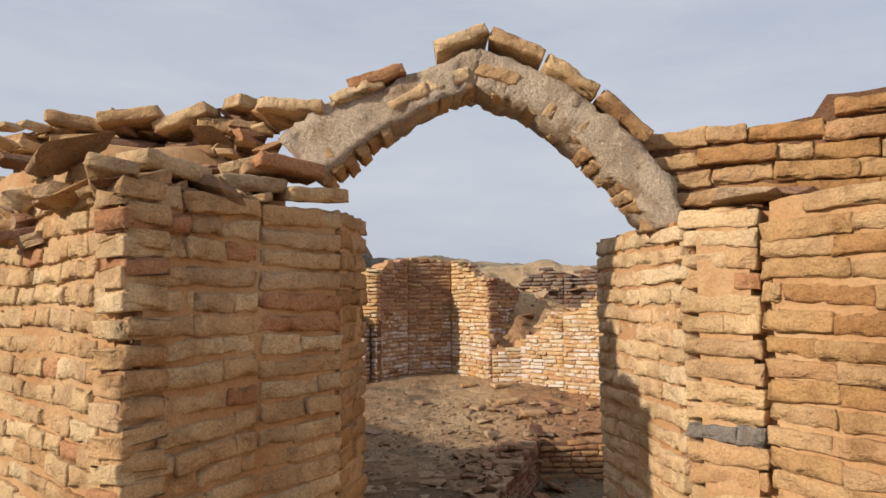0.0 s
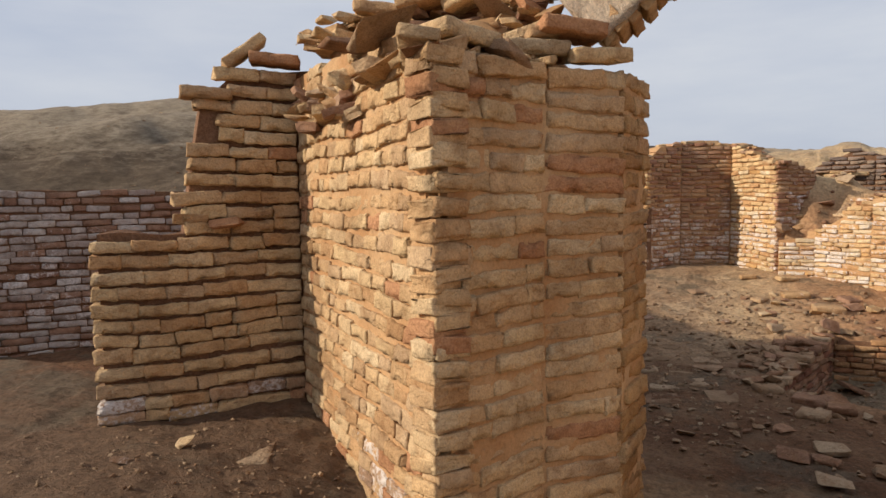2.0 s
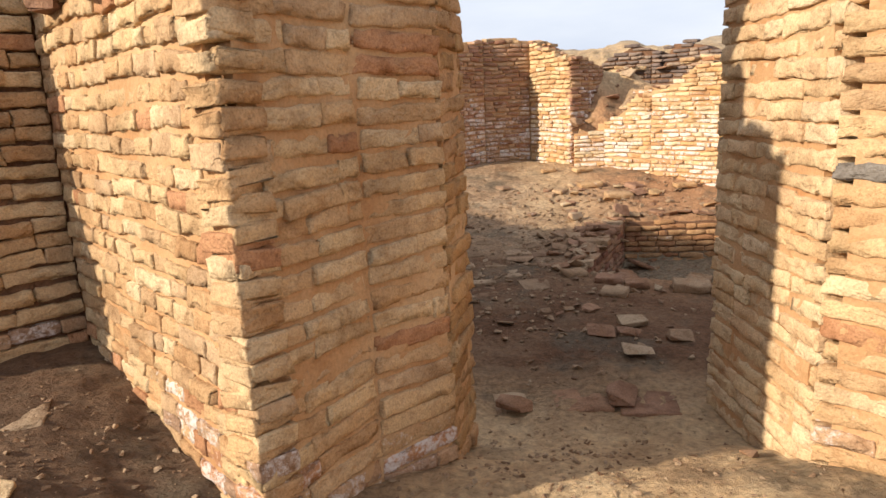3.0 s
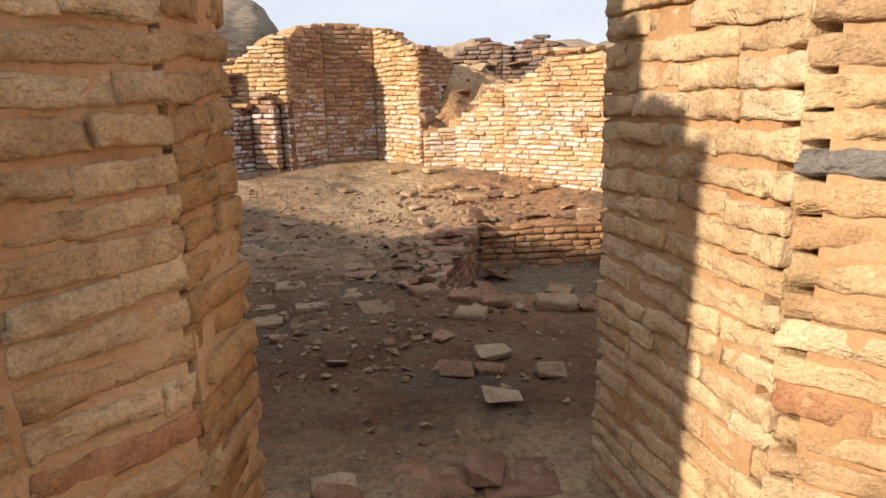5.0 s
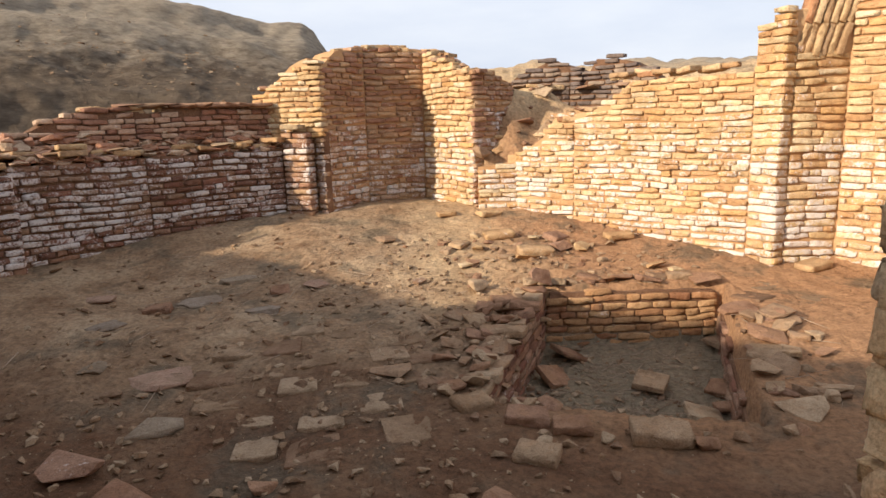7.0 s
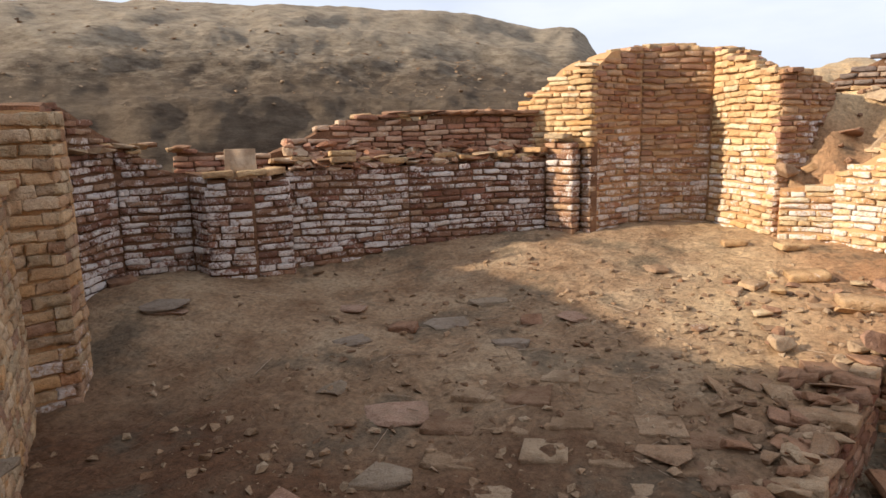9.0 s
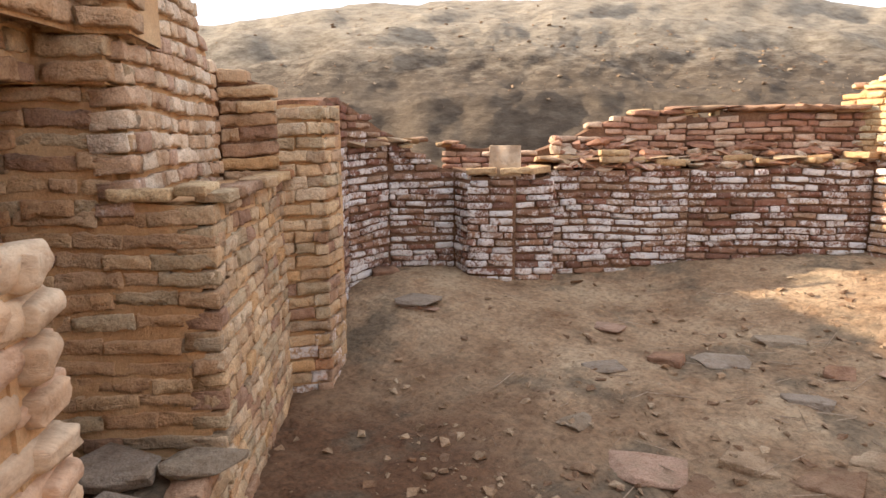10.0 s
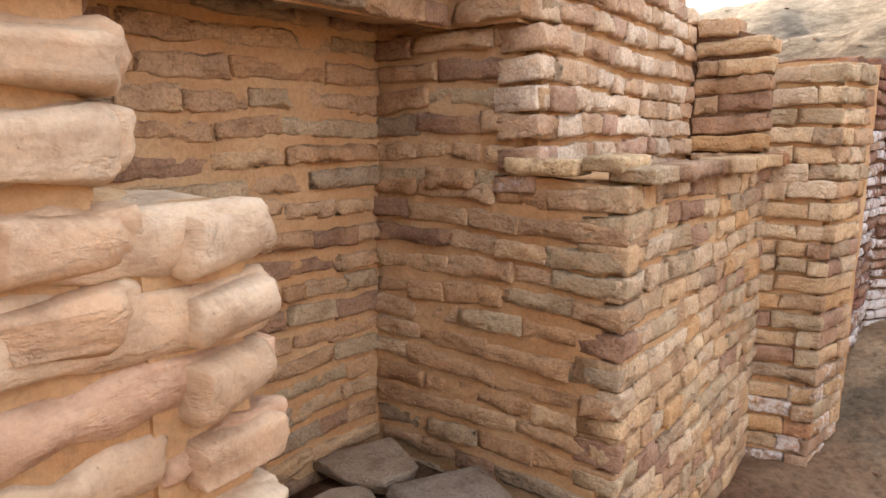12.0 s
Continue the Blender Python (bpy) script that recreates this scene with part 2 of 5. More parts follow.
SAND = [(0.565, 0.392, 0.220), (0.500, 0.330, 0.178), (0.600, 0.440, 0.262), (0.530, 0.352, 0.190), (0.470, 0.290, 0.150), (0.555, 0.400, 0.236), (0.520, 0.350, 0.196), (0.585, 0.420, 0.245), (0.450, 0.300, 0.170), (0.545, 0.385, 0.215), (0.610, 0.460, 0.285), (0.505, 0.325, 0.172), (0.570, 0.405, 0.230), (0.430, 0.225, 0.120), (0.540, 0.370, 0.205), (0.490, 0.340, 0.205)]
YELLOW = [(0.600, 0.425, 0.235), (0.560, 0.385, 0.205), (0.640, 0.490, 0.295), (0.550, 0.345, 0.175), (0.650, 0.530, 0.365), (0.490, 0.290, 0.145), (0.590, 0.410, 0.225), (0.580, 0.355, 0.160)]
BROWN = [(0.270, 0.150, 0.100), (0.215, 0.110, 0.072), (0.320, 0.190, 0.128), (0.240, 0.112, 0.075), (0.345, 0.225, 0.150), (0.190, 0.098, 0.068), (0.290, 0.160, 0.100)]
GREY = [(0.210, 0.165, 0.142), (0.270, 0.205, 0.165), (0.175, 0.135, 0.120), (0.320, 0.240, 0.180)]
PALE = [(0.530, 0.385, 0.250), (0.480, 0.325, 0.200), (0.565, 0.432, 0.295), (0.440, 0.285, 0.172), (0.500, 0.360, 0.225), (0.555, 0.405, 0.255), (0.400, 0.300, 0.190), (0.515, 0.350, 0.205), (0.380, 0.235, 0.150), (0.460, 0.350, 0.225), (0.545, 0.375, 0.220), (0.360, 0.255, 0.165)]
CREAM = [(0.54, 0.390, 0.262), (0.51, 0.350, 0.228), (0.56, 0.425, 0.298), (0.52, 0.340, 0.226), (0.54, 0.405, 0.282)]
PALE += [(0.350, 0.215, 0.145), (0.520, 0.320, 0.160)]
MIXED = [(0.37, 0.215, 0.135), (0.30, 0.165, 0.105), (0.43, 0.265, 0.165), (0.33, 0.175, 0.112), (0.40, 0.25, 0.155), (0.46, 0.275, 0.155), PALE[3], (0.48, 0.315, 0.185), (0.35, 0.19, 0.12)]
STAINED = [SAND[1], SAND[4], SAND[13], BROWN[4], PALE[3]]
KINDS = {}


def brick_pair(name, tones, salt, dirt, grime=0.5, relief=0.013):
    """A brick material for single bricks and its twin for joined ones."""
    m = brick_material(name, tones, salt, dirt, grime=grime, relief=relief)
    KINDS[m.name] = (tones, salt, dirt, grime)
    return m


M_SAND = brick_pair("sand_brick", SAND, 0.0, (0.37, 0.225, 0.112))
M_GOLD = brick_pair("golden_brick", [(0.42, 0.265, 0.128), (0.39, 0.230, 0.102), (0.47, 0.315, 0.168), (0.44, 0.290, 0.157), (0.42, 0.258, 0.134), (0.37, 0.207, 0.090), (0.46, 0.305, 0.165), (0.41, 0.252, 0.116)], 0.0, (0.36, 0.18, 0.075))
# lightest sand tones, for the sun on the right jamb
M_JAMB = brick_pair("sun_lightened_brick", [SAND[2], SAND[10], SAND[7], (0.64, 0.485, 0.31), (0.60, 0.42, 0.25), SAND[0]], 0.0, (0.45, 0.28, 0.15))
M_SALT = brick_pair("salt_stained_brick", BROWN, 1.0, (0.13, 0.062, 0.040))
M_CHALK = brick_pair("chalky_brick", [BROWN[2], (0.46, 0.40, 0.36), (0.38, 0.31, 0.27), BROWN[0], (0.52, 0.46, 0.42), (0.42, 0.35, 0.31)], 0.6, (0.15, 0.08, 0.055))
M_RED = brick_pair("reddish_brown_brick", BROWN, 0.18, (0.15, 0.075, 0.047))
M_RUST = brick_pair("rusty_brick", [(0.42, 0.245, 0.165), (0.33, 0.175, 0.118), (0.52, 0.345, 0.245), (0.37, 0.190, 0.125), (0.55, 0.395, 0.285), (0.30, 0.155, 0.108)], 0.6, (0.24, 0.120, 0.072), 0.7)
M_GREY = brick_pair("dark_grey_brick", GREY, 0.0, (0.10, 0.075, 0.06))
# redder tones carry the niche's shade, salt stains come on top
M_NICHE = brick_pair("shade_toned_stained_brick", MIXED, 0.98, (0.22, 0.11, 0.055))
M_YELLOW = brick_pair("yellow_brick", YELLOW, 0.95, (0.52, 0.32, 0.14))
M_PALE = brick_pair("pale_inner_brick", PALE, 0.02, (0.36, 0.18, 0.08))
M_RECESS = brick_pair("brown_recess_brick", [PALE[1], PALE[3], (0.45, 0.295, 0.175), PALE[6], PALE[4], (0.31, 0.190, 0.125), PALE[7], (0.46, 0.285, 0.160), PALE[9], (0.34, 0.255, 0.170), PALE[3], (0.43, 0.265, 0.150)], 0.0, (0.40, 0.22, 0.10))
M_UPPER = brick_pair("pale_upper_brick", [(0.60, 0.455, 0.320), (0.55, 0.395, 0.265), (0.64, 0.515, 0.390), (0.50, 0.335, 0.220), (0.62, 0.480, 0.350), (0.45, 0.300, 0.215)], 0.45, (0.46, 0.28, 0.15))
M_CREAM = brick_pair("cream_brick", CREAM, 0.0, (0.50, 0.30, 0.17), relief=0.006)
M_BASE = brick_pair("salted_base_brick", STAINED, 0.75, (0.30, 0.15, 0.07))
M_SLATE = brick_pair("grey_stone_brick", [(0.24, 0.215, 0.185), (0.20, 0.18, 0.16)], 0.1, (0.12, 0.10, 0.085))
# orange pit brick, its tones raised to stand in for direct sun
M_HEARTH = brick_pair("sun_lightened_pit_brick", [(0.47, 0.270, 0.135), (0.41, 0.220, 0.112), (0.53, 0.330, 0.175), (0.35, 0.175, 0.095), (0.48, 0.300, 0.160)], 0.12, (0.26, 0.140, 0.072), 0.7)
M_LOOSE = brick_material("loose_brick", SAND + [PALE[6], BROWN[4], BROWN[2]], salt=0.1, grime=0.7)
M_PILE = brick_material("piled_brick", SAND[:8] + [PALE[6], BROWN[4], BROWN[2], BROWN[0]], salt=0.1, grime=0.7, island=True)
M_RUDDY = brick_material("ruddy_piled_brick", [(0.44, 0.265, 0.180), (0.36, 0.190, 0.125), (0.56, 0.400, 0.285), (0.40, 0.210, 0.135), (0.62, 0.480, 0.350), (0.46, 0.255, 0.160)], salt=0.5, grime=0.6, island=True)
M_RUBBLE = brick_material("rubble_stone", [(0.29, 0.190, 0.120), (0.35, 0.240, 0.150), (0.27, 0.155, 0.100), (0.40, 0.29, 0.188), (0.31, 0.180, 0.112)], grime=0.6)
M_PAVER = brick_material("earthy_paver", [(0.27, 0.180, 0.112), (0.32, 0.220, 0.140), (0.24, 0.148, 0.093), (0.35, 0.252, 0.165)], dirt=(0.18, 0.11, 0.065), grime=0.9)
M_FLAG = brick_material("grey_flag", [(0.29, 0.225, 0.162), (0.35, 0.262, 0.19), (0.26, 0.205, 0.158), (0.35, 0.225, 0.16)], dirt=(0.20, 0.14, 0.09), grime=0.8)
M_CRUMB = brick_material("crumbs", [(0.26, 0.175, 0.11), (0.32, 0.22, 0.14), (0.21, 0.13, 0.082), (0.38, 0.28, 0.185)], island=True)
M_MORTAR = earth_material("mud_mortar", [(0.3, (0.40, 0.210, 0.095)), (0.5, (0.485, 0.295, 0.152)), (0.7, (0.55, 0.370, 0.208))], 3.0, 0.010, grainy=0.45)
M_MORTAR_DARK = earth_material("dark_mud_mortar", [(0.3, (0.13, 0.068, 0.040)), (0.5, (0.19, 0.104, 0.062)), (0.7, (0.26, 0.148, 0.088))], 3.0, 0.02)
M_PLASTER = earth_material("lime_plaster", [(0.3, (0.47, 0.35, 0.25)), (0.5, (0.66, 0.53, 0.40)), (0.7, (0.78, 0.65, 0.51))], 5.0, 0.05, ((0.36, 0.215, 0.115), 5.0, 0.55, 0.85))
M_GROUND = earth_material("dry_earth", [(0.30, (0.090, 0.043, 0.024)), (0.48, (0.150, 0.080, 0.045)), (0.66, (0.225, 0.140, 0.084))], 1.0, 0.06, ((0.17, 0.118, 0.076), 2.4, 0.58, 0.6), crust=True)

# ---- brick meshes ----


def lined_box(xs, ys, zs):
    """The shell of a box ruled by the given lines, as vertices and quads."""
    index, verts, faces = {}, [], []

    def v(i, j, k):
        if (i, j, k) not in index:
            index[i, j, k] = len(verts)
            verts.append(Vector((xs[i], ys[j], zs[k])))
        return index[i, j, k]

    a, b, c = len(xs) - 1, len(ys) - 1, len(zs) - 1
    for i in range(a):
        for j in range(b):
            faces.append((v(i, j, 0), v(i, j + 1, 0), v(i + 1, j + 1, 0), v(i + 1, j, 0)))
            faces.append((v(i, j, c), v(i + 1, j, c), v(i + 1, j + 1, c), v(i, j + 1, c)))
    for i in range(a):
        for k in range(c):
            faces.append((v(i, 0, k), v(i + 1, 0, k), v(i + 1, 0, k + 1), v(i, 0, k + 1)))
            faces.append((v(i, b, k), v(i, b, k + 1), v(i + 1, b, k + 1), v(i + 1, b, k)))
    for j in range(b):
        for k in range(c):
            faces.append((v(0, j, k), v(0, j, k + 1), v(0, j + 1, k + 1), v(0, j + 1, k)))
            faces.append((v(a, j, k), v(a, j + 1, k), v(a, j + 1, k + 1), v(a, j, k + 1)))
    return verts, faces


def worn_brick(name, length, depth, height, seed, worn=0.005, radius=0.011, fine=True, pillow=False):
    """A brick with rounded, chipped edges, centred on its origin, its face to -y."""
    rnd = random.Random(seed)
    h = (length / 2, depth / 2, height / 2)
    r = min(radius, height * (0.46 if pillow else 0.3))
    mids = 8 if fine else 3
    xs = [-h[0], -h[0] + r] + [(-h[0] + r) + (length - 2 * r) * (i + 1) / (mids + 1) for i in range(mids)] + [h[0] - r, h[0]]
    ys = [-h[1], -h[1] + r, h[1]]
    zs = [-h[2], -h[2] + r, 0.0, h[2] - r, h[2]] if fine else [-h[2], -h[2] + r, h[2] - r, h[2]]
    if pillow:
        xs = [-h[0], -h[0] + r * 0.13, -h[0] + r * 0.5] + xs[1:-1] + [h[0] - r * 0.5, h[0] - r * 0.13, h[0]]
        ys = [-h[1], -h[1] + r * 0.13, -h[1] + r * 0.5, -h[1] + r, h[1]]
        zs = [-h[2], -h[2] + r * 0.13, -h[2] + r * 0.5, -h[2] + r, 0.0, h[2] - r, h[2] - r * 0.5, h[2] - r * 0.13, h[2]]
    verts, faces = lined_box(xs, ys, zs)
    o = Vector((rnd.uniform(0, 99), rnd.uniform(0, 99), rnd.uniform(0, 99)))
    out = []
    for p in verts:
        q = Vector([max(-hi + r, min(hi - r, c)) for c, hi in zip(p, h)])
        d = p - q
        edge = sum(1 for c in d if abs(c) > 1e-6)
        if pillow and edge:
            p = q + d.normalized() * max(abs(c) for c in d)
        elif edge > 1:
            p = q + d * 0.80
        nz = noise.noise_vector(p * 6 + o) * worn * 0.8 + noise.noise_vector(p * 22 + o) * worn * 0.6 + noise.noise_vector(p * 55 + o) * worn * 0.35
        chip = noise.noise(p * 11 + o * 2) + 0.5 * noise.noise(p * 31 + o)
        if chip > 0.12 and edge > 1:
            nz -= d.normalized() * min(chip - 0.12, 0.5) * (0.020 if pillow else 0.034)
        p = p + nz
        if not fine:
            p.z *= 1 - 0.14 * abs(p.x / h[0]) ** 6
            p.y += 0.006 * abs(p.x / h[0]) ** 6
        out.append(p)
    me = bpy.data.meshes.new(name)
    me.from_pydata(out, [], faces)
    me.shade_smooth()
    return me


def broken_piece(name, size, seed, points=14, bevelled=True):
    """An angular lump: a hull of points in a flattened box."""
    rnd = random.Random(seed)
    bm = bmesh.new()
    for _ in range(points):
        p = Vector((rnd.uniform(-1, 1), rnd.uniform(-1, 1), rnd.uniform(-1, 1)))
        big = max(abs(c) for c in p)
        p = p / big * rnd.uniform(0.85, 1.0) if big > 0.2 else p
        bm.verts.new(Vector((p.x * size[0] / 2, p.y * size[1] / 2, p.z * size[2] / 2)))
    hull = bmesh.ops.convex_hull(bm, input=bm.verts)
    bmesh.ops.delete(bm, geom=list({g for g in hull["geom_interior"] if isinstance(g, bmesh.types.BMVert)}), context="VERTS")
    if bevelled:
        bmesh.ops.bevel(bm, geom=bm.edges[:], offset=min(size) * 0.05, segments=1, affect="EDGES")
    me = bpy.data.meshes.new(name)
    bm.to_mesh(me)
    bm.free()
    return me


LENGTHS = (0.12, 0.17, 0.22, 0.26, 0.30, 0.38, 0.46)
MESHES = {}


def brick_data(material, length, height, fine, which):
    near = min(LENGTHS, key=lambda a: abs(a - length))
    pillow = material == M_CREAM
    key = (material.name, near, round(height, 3), fine, which)
    if key not in MESHES:
        me = worn_brick("brick", near, 0.13, height, hash((near, which, fine)) % 9973, fine=fine, worn=0.016 if pillow else 0.012 if fine else 0.010, radius=0.024 if pillow else 0.009, pillow=pillow)
        me.materials.append(material)
        MESHES[key] = me
    return MESHES[key], near


def part(name, bm, material, parent, label=""):
    me = bpy.data.meshes.new(name)
    bm.to_mesh(me)
    bm.free()
    me.materials.append(material)
    ob = new(name, me)
    ob.parent = parent
    if label:
        ob["label"] = label
    return ob


def along(profile, s):
    """The height at s of a profile of (s, z) pairs."""
    if s <= profile[0][0]:
        return profile[0][1]
    for (a, za), (b, zb) in zip(profile, profile[1:]):
        if s <= b:
            return za + (zb - za) * (s - a) / max(b - a, 1e-6)
    return profile[-1][1]


COURSE = 0.0765


def brick_wall(name, line, base, tops, brick, mortar, label, seed, thick=0.3, course=COURSE, fine=False, ragged=0.03, lean=0.0, lengths=(0.2, 0.3), joint=0.011, first=0.0, gone=(), ends=(0.035, 0.035), inset=0.024, rough=0.010):
    """A wall along a plan line, seen from its right-hand side: a mortar body with every brick of its face set in it.
    base and tops: heights; tops is a list of (distance, z). lean: how far the face falls back per metre of height. gone: holes (s0, s1, z0, z1)."""
    rnd = random.Random(seed)
    pts = [Vector((x, y, 0)) for x, y in line]
    bm = bmesh.new()
    start = 0.0
    spots = []
    turns = [ends[0]]
    for a, b, c in zip(pts, pts[1:], pts[2:]):
        u, w = (b - a).normalized(), (c - b).normalized()
        turns.append(0.035 if u.x * w.y - u.y * w.x > 0.5 else 0.0 if u.x * w.y - u.y * w.x > 0 else -0.12)
    turns.append(ends[1])
    for step, (a, b) in enumerate(zip(pts, pts[1:])):
        d = b - a
        length = d.length
        d.normalize()
        face = Vector((d.y, -d.x, 0))
        trim0, trim1 = turns[step], turns[step + 1]
        cols = max(2, int(length / (0.045 if fine else 0.09)) + 1)
        ring = []
        for i in range(cols + 1):
            s = trim0 + (length - trim0 - trim1) * i / cols
            top = along(tops, start + s) - 0.025 + 0.03 * noise.noise(Vector((s * 4, start + seed, 3)))
            ins = inset
            rows = max(5, int((max(z for _, z in tops) - base) / 0.045)) if fine else 5
            front = []
            for k in range(rows + 1):
                z = base + (top - base) * k / rows
                g = a + d * s - face * (ins + lean * (z - base) + 0.006 * noise.noise(Vector((s * 6, z * 6, seed))) + (0.007 * noise.noise(Vector((s * 17, z * 17, seed))) if fine else 0.0))
                front.append(bm.verts.new((g.x, g.y, z)))
            back = []
            mid = a + d * s - face * (ins + thick * 0.5)
            back.append(bm.verts.new((mid.x, mid.y, top + 0.03 * noise.noise(Vector((s * 5, 7, seed))))))
            g = a + d * s - face * (ins + thick)
            back.append(bm.verts.new((g.x, g.y, top - 0.02)))
            back.append(bm.verts.new((g.x, g.y, base)))
            ring.append(front + back)
        for u, w in zip(ring, ring[1:]):
            for k in range(len(u) - 1):
                bm.faces.new((u[k], w[k], w[k + 1], u[k + 1]))
        bm.faces.new(list(reversed(ring[0])))
        bm.faces.new(ring[-1])
        high = max(z for _, z in tops)
        count = int((high - base) / course) + 1
        for c in range(count):
            z = base + (c + 0.5) * course + first
            s = -rnd.uniform(0, 0.12) if c % 2 else 0.0
            while s < length - 0.02:
                ln = rnd.uniform(*lengths)
                if rnd.random() < 0.16:
                    ln *= 0.55
                lo, hi = max(s, 0.0), min(s + ln, length)
                if length - hi < 0.07:
                    hi = length
                s = hi
                if hi - lo < 0.05:
                    continue
                mid = (lo + hi) / 2
                top = along(tops, start + mid) + rnd.uniform(-ragged, ragged)
                if z + course * 0.4 > top:
                    continue
                if any(g0 < start + mid < g1 and z0 < z < z1 for g0, g1, z0, z1 in gone):
                    continue
                wave = 0.026 * noise.noise(Vector((mid * 1.6 + start, c * 0.35, seed)))
                slope = (0.026 * noise.noise(Vector(((mid + 0.05) * 1.6 + start, c * 0.35, seed))) - wave) / 0.05
                spots.append((a + d * mid - face * (lean * (z - base)), d, face, z + wave, hi - lo, slope, 0.011 * noise.noise(Vector((mid * 2.2 + start, c * 3.7, seed)))))
        start += length
    me = bpy.data.meshes.new(name)
    bm.to_mesh(me)
    bm.free()
    me.materials.append(mortar)
    wall = tagged(new(name, me), label, "wall", kind="structure")
    PENDING.append((wall, spots, brick, course, fine, joint, seed, rough))
    return wall


PENDING = []
# walls whose foot is whitened by salt, up to a height
FOOT = {"wall_outer_left": 0.5, "wall_pier_left_side": 0.46, "wall_pier_left_front": 0.30, "wall_pier_left_strip": 0.25, "wall_pier_right_front": 0.30, "wall_right_outer": 0.32, "wall_pilaster_left": 0.35}


def lay_bricks():
    """Sets the bricks of all walls; those of a wall past 300 are joined into one part."""
    for wall, spots, material, course, fine, joint, seed, rough in PENDING:
        rnd = random.Random(seed + 500)
        rest_v, rest_f = [], []
        for n_, (p, d, face, z, ln, slope, jut) in enumerate(spots):
            height = course - joint + rnd.uniform(-0.008, 0.006)
            own = material
            if wall.name in FOOT and z < FOOT[wall.name] and rnd.random() < 0.65:
                own = M_BASE
            if wall.name == "wall_pier_right_front" and abs(z - 1.09) < course / 2:
                own = M_SLATE
            me, near = brick_data(own, ln, course - joint, fine, rnd.randrange(9))
            proud = jut + rnd.uniform(-rough, rough) * 0.55 + (0.012 if rnd.random() < 0.05 else 0)
            at = p + face * (proud - 0.065)
            yaw = math.degrees(math.atan2(d.y, d.x)) + rnd.uniform(-1.6, 1.6)
            m = pose(at.x, at.y, z, rnd.uniform(-5.5, 1.0), rnd.gauss(0, 0.9) - math.degrees(math.atan(slope)), yaw)
            m = m @ Matrix.Diagonal(((ln + (0.03 if own == M_CREAM else 0.004 if fine else -joint * 0.7)) / near, 1, height / (course - joint), 1))
            if n_ < 300:
                ob = new("brick", me)
                ob.parent = wall
                ob.matrix_basis = m
            else:
                base_n = len(rest_v)
                rest_v += [m @ v.co for v in me.vertices]
                rest_f += [[base_n + i for i in f.vertices] for f in me.polygons]
        if rest_v:
            me = bpy.data.meshes.new("bricks")
            me.from_pydata(rest_v, [], rest_f)
            me.shade_smooth()
            me.materials.append(ISLAND[material.name])
            ob = new("bricks", me)
            ob.parent = wall
            ob["kind"] = "stuff"


ISLAND = {k: brick_material(k + "_joined", v[0], v[1], v[2], island=True, grime=v[3]) for k, v in KINDS.items()}

# ---- ground ----
PIT = ((0.78, 5.95), (1.42, 7.55), (2.80, 7.55), (2.05, 5.55))


def smooth(a, b, x):
    t = max(0.0, min(1.0, (x - a) / (b - a)))
    return t * t * (3 - 2 * t)


def inside_pit(x, y):
    d = 9.0
    for (x0, y0), (x1, y1) in zip(PIT, PIT[1:] + PIT[:1]):
        ln = math.hypot(x1 - x0, y1 - y0)
        d = min(d, ((x - x0) * (y1 - y0) - (y - y0) * (x1 - x0)) / ln)
    return d


